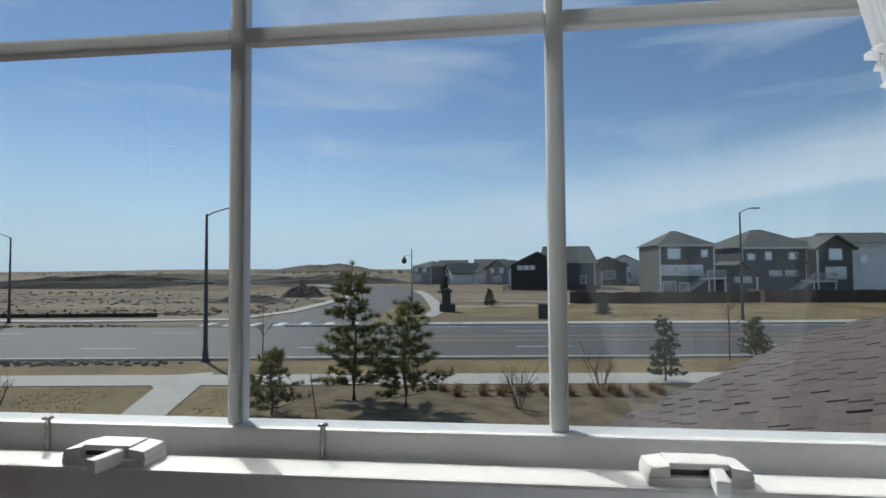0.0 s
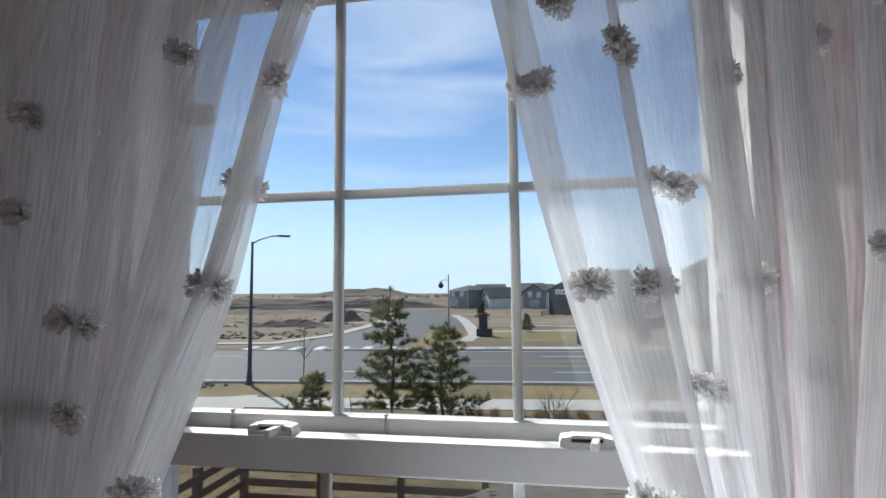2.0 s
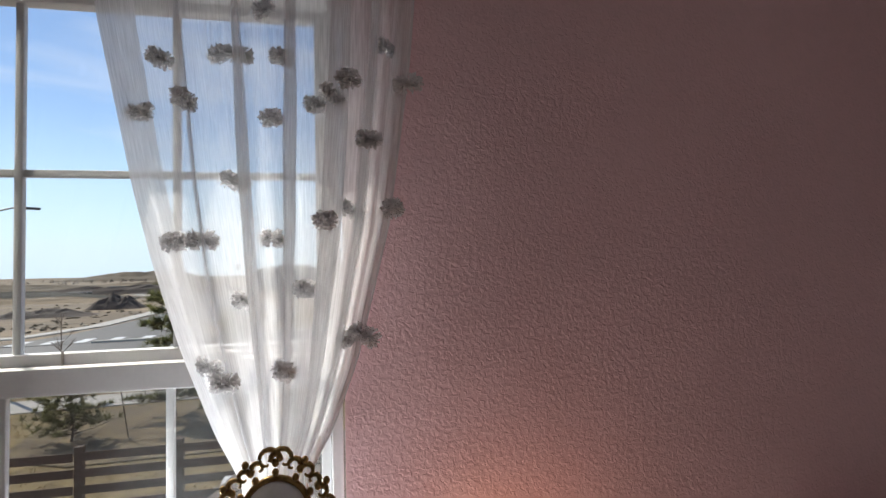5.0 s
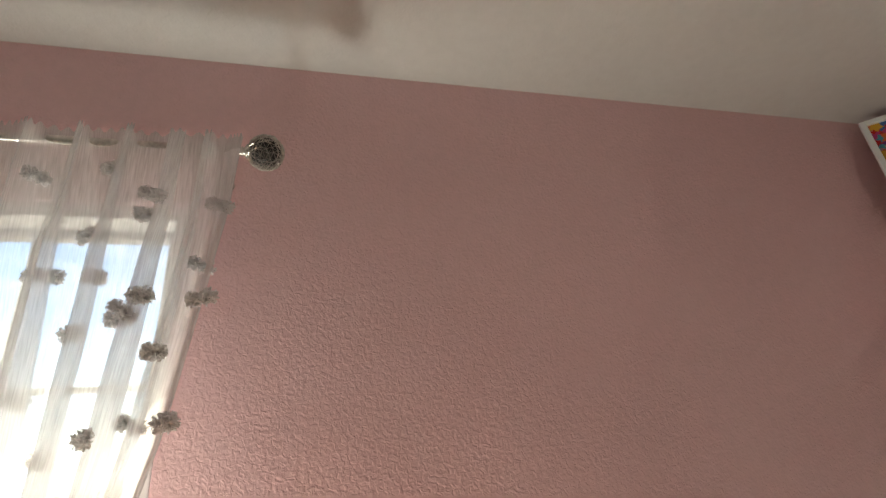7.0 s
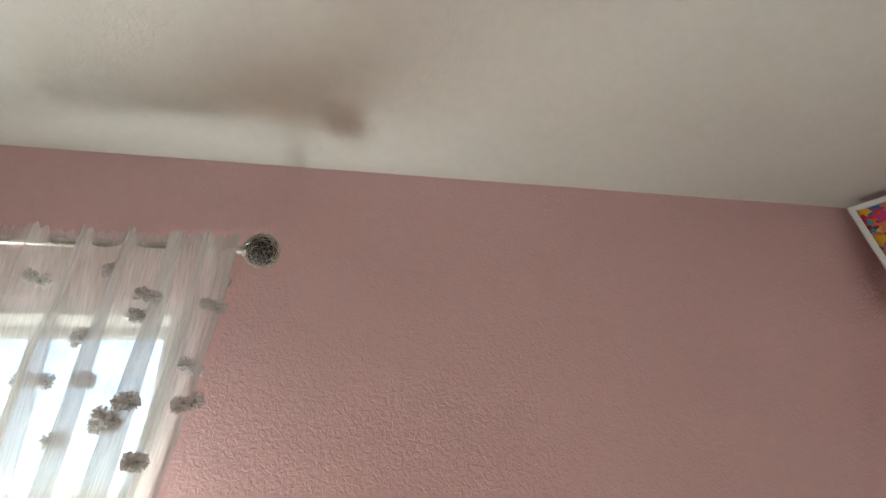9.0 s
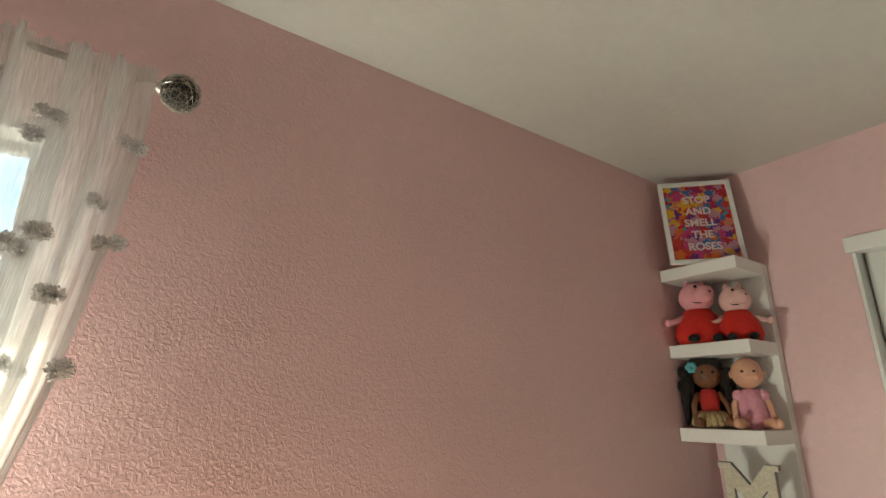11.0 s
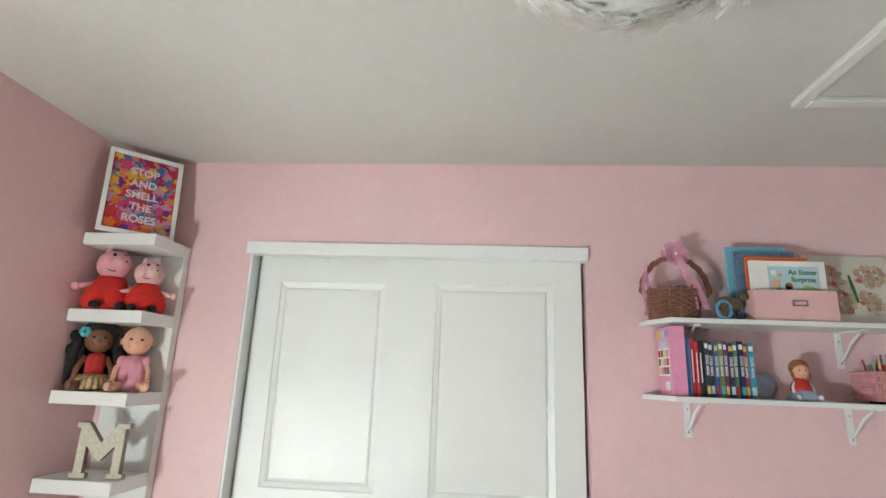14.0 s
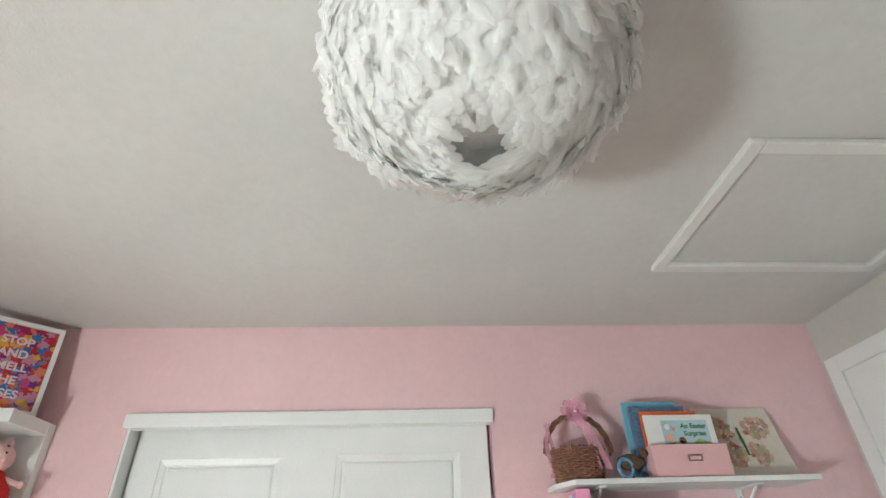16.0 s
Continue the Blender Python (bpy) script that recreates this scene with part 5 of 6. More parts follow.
def doll(x, y, z, turn, s, skin, top, skirt, hair, label, long_hair=False, flower=None, legs=None, apron=None, big=1.0, cape=None):
    """A seated doll: head, torso, splayed legs, arms at the sides."""
    h, t, k, l, extra = B(), B(), B(), B(), []
    hz = .132 + .046 * big
    ball(h, (0, 0, hz), .047 * big, (1, .96, 1.06), 20, 14)
    ball(h, (0, -.045 * big, hz - .008), .0045 * big, (1, 1, 1), 8, 6)
    for sx in (-1, 1):
        ball(h, (sx * .020 * big, -.030 * big, hz - .016), .011 * big, (1, 1, 1), 10, 8)
        if big > 1:
            ball(h, (sx * .048 * big, .002, hz - .004), .010 * big, (.5, .8, 1.2), 8, 6)
    tube(h, (0, 0, .125), (0, 0, .145), .012, .012, 10)
    lathe(t, [(0, .03), (.034, .032), (.030, .07), (.033, .105), (.022, .126), (0, .13)], n=16)
    lathe(k, [(0, .0), (.046, .0), (.044, .02), (.034, .045), (0, .05)], n=16)
    for sx in (-1, 1):
        sweep(l, [(sx * .020, -.01, .018), (sx * .042, -.055, .018), (sx * .056, -.10, .016)], [.017 * big, .017 * big, .013 * big], 10)
        ball(l, (sx * .058, -.106, .020), .014, (.8, .9, 1.2), 10, 8)
        sweep(l, [(sx * .031, 0, .114), (sx * .052, -.012, .075), (sx * .055, -.035, .040)], [.011, .010, .008], 8)
        ball(l, (sx * .055, -.038, .036), .010, (1, 1, 1), 8, 6)
    if big > 1:
        for sx in (-1, 1):
            ball(t, (sx * .036, -.004, .105), .019, (1, 1, 1.1), 10, 8)
        lathe(t, [(0, .01), (.052, .012), (.048, .05), (.040, .09), (.03, .122), (0, .128)], n=16)
    pieces = [(h, skin), (t, top), (k, skirt), (l, legs or skin)]
    if hair:
        g = B()
        ball(g, (0, .014, .194), .056, (1.08, .92, 1.04) if long_hair else (1.02, .9, .98), 16, 10)
        if long_hair:
            for i in range(26):
                a = math.radians(-20 + i * 220 / 25)
                r = .056 + .008 * math.sin(i * 2.3)
                sweep(g, [(r * math.cos(a), .012 + r * math.sin(a) * .8, .19), (1.25 * r * math.cos(a), .018 + 1.1 * r * math.sin(a), .12), (1.3 * r * math.cos(a), .02 + 1.1 * r * math.sin(a), .03 + .012 * math.sin(i * 1.7))], [.015, .018, .009], 6)
            hr = random.Random(3)
            for i in range(70):
                a, z_ = math.radians(hr.uniform(-35, 215)), hr.uniform(.02, .19)
                r = .062 + .014 * hr.random()
                ball(g, (r * 1.15 * math.cos(a), .016 + r * math.sin(a), z_), hr.uniform(.009, .015), (1, 1, 1.3), 8, 6)
        else:
            for sx in (-1, 1):
                sweep(g, [(sx * .038, 0, .19), (sx * .044, -.006, .15), (sx * .036, -.012, .11)], [.014, .012, .006], 8)
        pieces.append((g, hair))
    if flower:
        f = B()
        for i in range(6):
            a = i * math.pi / 3
            ball(f, (-.046 + .011 * math.cos(a), -.026, .200 + .011 * math.sin(a)), .009, (1, .5, 1), 8, 6)
        pieces.append((f, flower))
    if apron:
        f = B()
        for i in range(9):
            a = math.radians(200 + i * 17)
            sweep(f, [(.036 * math.cos(a), .036 * math.sin(a), .05), (.055 * math.cos(a), .060 * math.sin(a), .034), (.066 * math.cos(a), .080 * math.sin(a), .008)], [.008, .011, .008], 6)
        pieces.append((f, apron))
    if cape:
        f, g = B(), B()
        lathe(f, [(.020, .135), (.040, .118), (.056, .085), (.062, .055), (.056, .055), (.036, .112), (.018, .128)], (0, .010, 0), 18)
        lathe(g, [(.030, .062), (.062, .045), (.088, .020), (.094, .004), (.080, .004), (.028, .050)], (0, -.028, 0), 22)
        for v in g.verts:
            v.co.y = v.co.y * 1.0 + .004 * math.sin(9 * math.atan2(v.co.x, v.co.y))
            v.co.x *= 1 + .08 * math.sin(7 * math.atan2(v.co.x, v.co.y + .028))
        pieces += [(f, cape), (g, skirt)]
    e = B()
    for sx in (-1, 1):
        ball(e, (sx * .017 * big, -.0425 * big, hz + .004), .0042, (1.2, .6, 1), 8, 6)
    pieces.append((e, PLUSH_DARK))
    ob = multi("doll", pieces)
    ob.matrix_basis = pose(x, y, z, 0, 0, turn) @ Matrix.Diagonal((s, s, s, 1))
    return tagged(ob, label, "doll")
doll(2.850, -.085, 1.401, -55, 1.12, SKIN_B, CLOTH_R, STRAWC, HAIR_K, "seated doll with long black hair and straw skirt", True, TEAL, apron=STRAWC)
doll(2.880, -.225, 1.401, -60, 1.10, SKIN_L, CLOTH_P, CLOTH_P, None, "bald baby doll in pink clothes, seated", big=1.03)

# the glittered letter
GLIT = mat("silver_glitter", (0.66, 0.64, 0.52), 0.5, 0.0, vary=0.2, scale=120, fine=600, bump=0.5, bump_scale=500)
LEDGE = mat("letter_edge", (0.24, 0.22, 0.19), 0.6)
letter = thing("letter_ornament", 2.80, -.215, 1.091, -90 + 6, "silver glittered standing letter M with bronze edge", "letter ornament")
M_OUT = [(-.098, 0), (-.040, 0), (-.040, .018), (-.054, .018), (-.054, .118), (-.004, .060), (.004, .060), (.054, .118), (.054, .018), (.040, .018), (.040, 0), (.098, 0),
         (.098, .018), (.084, .018), (.084, .180), (.098, .180), (.098, .198), (.056, .198), (0, .128), (-.056, .198), (-.098, .198), (-.098, .180), (-.084, .180), (-.084, .018), (-.098, .018)]
def letter_part(name, y0, y1, material, k):
    bm = B()
    prism(bm, [(x * k, .099 + (z - .099) * k) for x, z in M_OUT], y0, y1)
    part(name, bm, material, letter)
letter_part("edge", -.010, .012, LEDGE, 1.0)
letter_part("face", -.0125, -.0102, GLIT, .975)

# ---- the two wall shelves ----
def wall_shelf(z):
    root = thing("wall_shelf", EAST, -2.26, z, 0, "white wall shelf board on curved metal brackets", "wall shelf", "wall shelves")
    bm = B()
    prism(bm, [(0, 0), (-.097, -.004), (-.212, -.055), (-.212, -.968), (0, -.968)], -.017, 0, "z")
    part("board", bm, WHITE, root)
    for y in (-.165, -.76):
        bm = B()
        box(bm, -.006, y - .012, -.155, 0, y + .012, -.018, .001)
        box(bm, -.165, y - .012, -.023, -.006, y + .012, -.0175, .001)
        sweep(bm, [(-.006, y, -.125), (-.030, y, -.112), (-.075, y, -.062), (-.130, y, -.026)], .005, 6)
        br = part("bracket", bm, WHITE, root, "white curved metal bracket")
        bm = B()
        for zz in (-.05, -.135):
            ball(bm, (-.0075, y, zz), .0035, (.6, 1, 1), 8, 6)
        part("screws", bm, SCREW, br)
    return root
wall_shelf(1.751)
wall_shelf(1.471)

# basket with an arched handle and a bow
WICKER = mat("brown_wicker", (0.22, 0.10, 0.06), 0.7, vary=0.4, scale=30, fine=200)
TULLE = mat("pink_tulle", (0.80, 0.38, 0.52), 0.7, vary=0.15, scale=30)
un, ul = TULLE.node_tree.nodes, TULLE.node_tree.links
uc, um = un.new("ShaderNodeBsdfTransparent"), un.new("ShaderNodeMixShader")
um.inputs[0].default_value = .52
ul.new(un["Principled BSDF"].outputs[0], um.inputs[1])
ul.new(uc.outputs[0], um.inputs[2])
ul.new(um.outputs[0], un["Material Output"].inputs["Surface"])
basket = thing("basket", 2.898, -2.360, 1.752, 0, "brown wicker basket with a pink bow", "basket")
bm = B()
for j in range(13):
    z = .004 + j * .0088
    r = .078 + .0014 * j
    sweep(bm, [((r + .0035 * math.cos(math.pi * (i + j))) * math.cos(i * math.pi / 16), (r + .0035 * math.cos(math.pi * (i + j))) * math.sin(i * math.pi / 16) * 1.1, z) for i in range(33)], .0042, 5)
part("weave", bm, WICKER, basket)
bm = B()
for i in range(16):
    a = i * math.pi / 8
    sweep(bm, [(.076 * math.cos(a), .084 * math.sin(a), 0), (.094 * math.cos(a), .104 * math.sin(a), .122)], .004, 5)
tube(bm, (0, 0, 0), (0, 0, .006), .078, .078, 20)
part("stakes", bm, WICKER, basket)
bm = B()
for k in range(3):
    sweep(bm, [(.006 * math.sin(i * .9 + k * 2.1), -.012 + (.128 + .006 * math.cos(i * .9 + k * 2.1)) * math.cos(math.pi * i / 24), .10 + .148 * math.sin(math.pi * i / 24) + .006 * math.cos(i * .9 + k * 2.1)) for i in range(25)], .006, 6)
part("handle", bm, WICKER, basket, "twisted wicker handle")
bm = B()
rnd = random.Random(4)
for k in range(30):
    a = k * .9
    L = rnd.uniform(.030, .062)
    c = Vector((-.012, -.015, .258))
    d = Vector((rnd.uniform(-.5, .2), math.cos(a), math.sin(a))).normalized()
    s_ = d.cross(Vector((1, 0, 0))).normalized() * rnd.uniform(.012, .022) + Vector((rnd.gauss(0, .008), 0, 0))
    tip_ = Vector((-.008, 0, 0))
    rim = [bm.verts.new(p) for p in (c, c + d * L * .5 + s_ * .8, c + d * L * .85 + s_ + tip_ * .5, c + d * L + tip_, c + d * L * .85 - s_ + tip_ * .5, c + d * L * .5 - s_ * .8)]
    bm.faces.new(rim)
for y_ in (-.03, -.055):
    prev = None
    for i in range(10):
        p = Vector((-.03 - .045 * math.sin(i / 9 * 2.4), -.012 + y_ * i / 9 * 1.6, .255 - .22 * i / 9))
        pair = (bm.verts.new(p + Vector((0, .011, .002 * (i % 2)))), bm.verts.new(p - Vector((.004, .011, 0))))
        if prev:
            bm.faces.new((prev[0], pair[0], pair[1], prev[1]))
        prev = pair
for k in range(3):                                 # loose net round one side of the handle
    prev = None
    y0, x0 = rnd.uniform(.085, .125), rnd.uniform(-.05, .03)
    for i in range(9):
        p = Vector((x0 - .02 * math.sin(i * .7 + k), y0 + .022 * math.sin(i * .5 + k * 1.3), .215 - .20 * i / 8))
        w_ = .004 + .006 * i / 8
        pair = (bm.verts.new(p + Vector((.004, w_, 0))), bm.verts.new(p - Vector((.004, w_, 0))))
        if prev:
            bm.faces.new((prev[0], pair[0], pair[1], prev[1]))
        prev = pair
bow = part("bow", bm, TULLE, basket, "pink tulle bow with long tails")
bm = B()
ball(bm, (-.03, -.015, .257), .007, (1, 1, 1), 10, 8)
part("bead", bm, FLAT_W, bow)
for col, (bx, by, bz), sc in (((.05, .05, .25), (-.02, -.02, .115), (1.2, 1.6, .8)), ((.35, .02, .2), (.03, .03, .115), (1, 1.2, .8)), ((.03, .03, .03), (-.01, .05, .112), (1, 1, .7))):
    bm = B()
    ball(bm, (0, 0, 0), .022, sc, 12, 8)
    ob = part("basket_trinket", bm, mat("trinket_%d" % int(col[2] * 100), col, .5), smooth=True)
    ob.matrix_basis = pose(2.898 + bx, -2.366 + by, 1.752 + bz)
    tagged(ob, "small coloured trinket lying in the basket", "trinket", "basket trinkets")
LOOP = mat("blue_plastic", (0.12, 0.35, 0.60), 0.35)
ob = part("blue_loop", sweep(B(), [(0, .03 * math.cos(i * math.pi / 12), .036 + .032 * math.sin(i * math.pi / 12)) for i in range(25)], .006, 8), LOOP, smooth=True)
ob.matrix_basis = pose(2.822, -2.515, 1.752, 0, 0, 15)
tagged(ob, "blue plastic loop beside the basket", "toy")
bm = B()
ball(bm, (0, 0, .035), .022, (.7, 2.2, .8), 12, 8)
ball(bm, (0, -.055, .055), .012, (.8, 1.2, .9), 10, 8)
tube(bm, (0, -.063, .055), (0, -.085, .052), .005, .001, 8)
tube(bm, (0, 0, 0), (0, 0, .03), .004, .004, 6)
ob = part("bird_figure", bm, mat("dark_brown_feathers", (.12, .08, .04), .8, vary=.5, scale=40), smooth=True)
ob.matrix_basis = pose(2.845, -2.545, 1.752, 0, 0, 10) @ Matrix.Diagonal((1.3, 1.15, 1.7, 1))
tagged(ob, "small dark brown bird figure beside the basket", "figurine")

# document box with books standing in it
BOXP = mat("pale_pink_card", (0.74, 0.46, 0.47), 0.6, vary=0.04)
mag = thing("storage_box", 2.818, -2.625, 1.752, 0, "pale pink open storage box with a label holder", "storage box")
bm = B()
box(bm, 0, -.292, 0, .004, 0, .115, .001)
box(bm, .166, -.292, 0, .170, 0, .115, .001)
box(bm, .004, -.004, 0, .166, 0, .115)
box(bm, .004, -.292, 0, .166, -.288, .115)
box(bm, .004, -.288, 0, .166, -.004, .004)
part("card", bm, BOXP, mag)
bm = B()
for q in ((-.186, .055, -.132, .060), (-.186, .073, -.132, .078), (-.186, .060, -.181, .073), (-.137, .060, -.132, .073)):
    box(bm, -.003, q[0], q[1], -.0003, q[2], q[3])
part("label_holder", bm, SCREW, mag, "dark metal label holder")
def standing_book(name, x, y0, y1, z1, th, material, label):
    root = thing(name, x, y0, 1.757, 0, label, "book", "books in the box")
    w, h = y0 - y1, z1 - 1.757
    bm = B()
    box(bm, 0, -w, 0, .0016, 0, h, .0004)
    box(bm, th - .0016, -w, 0, th, 0, h, .0004)
    part("cover", bm, material, root)
    part("pages", box(B(), .0018, -w + .003, .002, th - .0018, -.003, h - .003), FLAT_W, root)
    return root
wb = standing_book("picture_book", 2.846, -2.632, -2.905, 1.983, .008, FLAT_W, "white picture book with a green cover picture")
SKYB, MEAD = mat("print_blue", (.45, .62, .68), .5, vary=.1), mat("print_green", (.36, .50, .18), .5, vary=.2, scale=30)
bm = B()
box(bm, -.0008, -.248, .035, -.0002, -.065, .205)
cover = part("cover_picture", bm, SKYB, wb)
bm = B()
prism(bm, [(-.248, .035), (-.065, .035), (-.065, .10), (-.10, .125), (-.16, .11), (-.20, .135), (-.248, .12)], -.0014, -.0009, "x")
part("meadow", bm, MEAD, cover)
GREENT = mat("print_dark_green", (.04, .16, .05), .5)
for k, w_ in enumerate(("An Easter", "Surprise")):
    text_part("lettering", w_, .026, pose(-.0016, -.190, .182 - k * .028, 90, 0, -90), GREENT, cover)
for yy, zz, rr_, mm in ((-.090, .138, .016, SKIN_L), (-.125, .110, .022, SKYB), (-.135, .128, .014, HAIR_R), (-.085, .180, .011, FLAT_W), (-.108, .172, .008, SKIN_L)):
    bm = B()
    prism(bm, [(yy + rr_ * math.cos(a * math.pi / 8), zz + rr_ * math.sin(a * math.pi / 8)) for a in range(16)], -.0024, -.0018, "x")
    part("printed_spot", bm, mm, cover)
standing_book("folder", 2.872, -2.632, -2.862, 2.004, .010, mat("orange_card", (.70, .14, .03), .5), "orange folder standing in the box")
standing_book("picture_book", 2.895, -2.60, -2.83, 2.03, .012, mat("dull_blue_card", (.10, .18, .28), .5, vary=.4, scale=25), "dull blue picture book in the box")
standing_book("picture_book", 2.92, -2.585, -2.81, 2.055, .012, mat("sky_blue_card", (.18, .45, .58), .5, vary=.1, scale=25), "sky blue picture book in the box")

# canvas with a butterfly made of blossoms
canvas = thing("canvas_picture", 2.905, -2.875, 1.752, 0, "cream canvas with a butterfly of coloured blossoms", "canvas picture")
canvas.matrix_basis = pose(2.905, -2.905, 1.752, 0, 16.5, 0)
CANV = mat("cream_canvas", (.70, .66, .58), .9, vary=.06, scale=20, bump=.3, bump_scale=700)
part("cloth", box(B(), 0, -.325, 0, .018, 0, .305, .003), CANV, canvas)
BLOS = FLOWERS.copy()
BLOS.name = "blossom_print"
cr = [nd for nd in BLOS.node_tree.nodes if nd.type == "VALTORGB"][0].color_ramp
for k, c in enumerate([(.48, .27, .20), (.52, .36, .20), (.50, .30, .26), (.40, .12, .11), (.58, .45, .32), (.25, .34, .28), (.52, .38, .22), (.55, .36, .30), (.36, .38, .24), (.58, .42, .28), (.48, .26, .23)]):
    cr.elements[k].color = (*c, 1)
rnd = random.Random(23)
WINGS = ((.078, .052, .058, .048), (-.078, .052, .058, .048), (.052, -.062, .040, .044), (-.052, -.062, .040, .044))
for wy, wz, ry_, rz_ in WINGS:
    bm = B()
    for k in range(60):
        a, q = rnd.uniform(0, 6.283), math.sqrt(rnd.random())
        cy, cz = -.160 + wy + ry_ * q * math.cos(a), .160 + wz + rz_ * q * math.sin(a) + .25 * ry_ * q * math.cos(a) * (1 if wy * wz > 0 else -1)
        r = rnd.uniform(.006, .013)
        bm.faces.new([bm.verts.new((-.0006 - k * .00001, cy + r * (1 + .3 * math.sin(5 * i * math.pi / 8)) * math.cos(i * math.pi / 8), cz + r * (1 + .3 * math.sin(5 * i * math.pi / 8)) * math.sin(i * math.pi / 8))) for i in range(16)])
    tagged(part("butterfly_wing", bm, BLOS, canvas, "wing of printed blossoms"), kind="stuff")
part("butterfly_body", prism(B(), [(-.164, .095), (-.156, .095), (-.153, .16), (-.156, .215), (-.164, .215), (-.167, .16)], -.0022, -.0014, "x"), GREENT, canvas)

# lower shelf: toy box, books, doll, tray of pens
PINKBOX = mat("bright_pink_card", (.72, .30, .47), .4, vary=.1, scale=20)
tb = thing("toy_box", 2.832, -2.318, 1.472, 0, "bright pink toy carton with a printed picture", "toy box")
part("carton", box(B(), 0, -.052, 0, .165, 0, .252, .002), PINKBOX, tb)
def spot(parent, name, x0, z0, x1, z1, material, d=.0006):
    return part(name, box(B(), x0, .0001, z0, x1, d, z1), material, parent)
LILAC, YEL = mat("print_lilac", (.45, .25, .55), .5), mat("print_yellow", (.75, .55, .12), .5)
spot(tb, "printed_window", .022, .070, .145, .172, FLAT_W)
spot(tb, "printed_roof", .04, .173, .125, .200, SKYB)
spot(tb, "printed_title", .01, .212, .055, .240, LILAC)
spot(tb, "printed_title", .062, .212, .10, .240, SKYB)
spot(tb, "printed_title", .107, .212, .15, .240, YEL)
spot(tb, "printed_panel", .03, .018, .075, .05, FLAT_W)
rnd = random.Random(31)
for i in range(3):
    for j in range(4):
        spot(tb, "printed_tile", .028 + j * .029, .076 + i * .032, .052 + j * .029, .102 + i * .032, (GREENT, CLOTH_R, LILAC, YEL)[(i + j) % 4], .0012)
SPINES = [((.06, .22, .55), .020, .21), ((.40, .03, .04), .016, .205), ((.55, .04, .04), .014, .20), ((.03, .03, .035), .022, .20), ((.03, .06, .09), .018, .20), ((.05, .04, .06), .019, .20), ((.05, .12, .30), .018, .20),
          ((.20, .25, .06), .019, .20), ((.14, .05, .16), .017, .20), ((.05, .03, .08), .020, .20), ((.10, .25, .16), .019, .20), ((.02, .03, .10), .020, .20), ((.40, .05, .05), .018, .20), ((.05, .28, .42), .022, .20)]
WORD = "DOG MAN"
y_ = -2.374
for k, (c, w_, h_) in enumerate(SPINES):
    w_ *= .93
    root = thing("book", 2.852 + .004 * math.sin(k * 2.7), y_, 1.472, 0, "children's hardback book standing with its coloured spine out", "book", "row of books on the shelf")
    cm = mat("book_cover_%d" % k, c, .4, vary=.12, scale=30)
    h2 = h_ + .004 * math.sin(k * 1.9)
    bm = B()
    box(bm, 0, -w_ + .0006, 0, .003, -.0006, h2, .0008)
    box(bm, .003, -w_ + .0006, 0, .148, -w_ + .0026, h2)
    box(bm, .003, -.0026, 0, .148, -.0006, h2)
    part("cover", bm, cm, root)
    part("pages", box(B(), .0032, -w_ + .0028, .003, .144, -.0028, h2 - .004), FLAT_W, root)
    if k >= 4:
        text_part("title", WORD, .0150, pose(-.0006, -w_ / 2, h2 * .56, 90, 0, -90) @ pose(0, 0, 0, 0, 0, -90), FLAT_W, root, .0002, .03)
        part("printed_band", box(B(), -.0006, -w_ + .003, .012, -.0001, -.003, .040), (YEL, SKYB, CLOTH_R, TEAL)[k % 4], root)
        part("printed_band", box(B(), -.0006, -w_ + .003, h2 - .03, -.0001, -.003, h2 - .012), FLAT_W if k % 3 else YEL, root)
    elif k:
        part("printed_bar", box(B(), -.0006, -w_ * .62, .05, -.0001, -w_ * .38, h2 - .04), FLAT_W, root)
    y_ -= w_
doll(2.900, -2.800, 1.472, -100, .60, SKIN_L, CLOTH_R, CLOTH_B, HAIR_R, "seated doll with auburn hair, red cape and pale blue skirt", False, None, WHITEC, CLOTH_B, cape=CLOTH_R)
PLATE = mat("pale_blue_plate", (.42, .46, .58), .3, vary=.1, scale=30)
bm = B()
lathe(bm, [(0, 0), (.030, .001), (.050, .008), (.051, .010), (.030, .004), (0, .003)], n=24)
ob = part("small_plate", bm, PLATE, smooth=True)
ob.matrix_basis = pose(2.985, -2.705, 1.522, 0, -84, 0)
tagged(ob, "pale blue patterned plate leaning on the wall", "plate")
# pink woven tray of pens
WOVEN = mat("pink_woven_plastic", (.58, .26, .28), .6, vary=.15, scale=40)
tray = thing("pen_basket", 2.90, -3.111, 1.472, -4, "pink woven basket of pens and brushes", "pen basket")
bm = B()
part("foot", box(bm, -.05, -.05, 0, .05, .05, .008), PLUSH_DARK, tray)
def woven_side(p, q):
    """Two layers of slanted strands between p and q, .098 high."""
    bm = B()
    p, q = Vector(p), Vector(q)
    n = int((q - p).length / .0095)
    d = (q - p) / n
    up = Vector((0, 0, .098))
    out = d.cross(up).normalized()
    for i in range(n):
        for s_ in (-1, 1):
            for j in range(5):
                a0 = p + d * (i + .5) + up * (j / 5)
                b0 = a0 + d * .9 * s_ * (1 if j % 2 else -1) + up / 5
                sweep(bm, [a0 + out * .001 * s_, b0 + out * .001 * s_], .0022, 4)
    sweep(bm, [p + up, q + up], .004, 6)
    sweep(bm, [p, q], .004, 6)
    return part("woven_side", bm, WOVEN, tray)
C4 = [(-.07, .090, .012), (-.07, -.090, .012), (.07, -.090, .012), (.07, .090, .012)]
for a_, b_ in zip(C4, C4[1:] + C4[:1]):
    woven_side(a_, b_)
part("bottom", box(B(), -.066, -.087, .009, .066, .087, .013), WOVEN, tray)
rnd = random.Random(6)
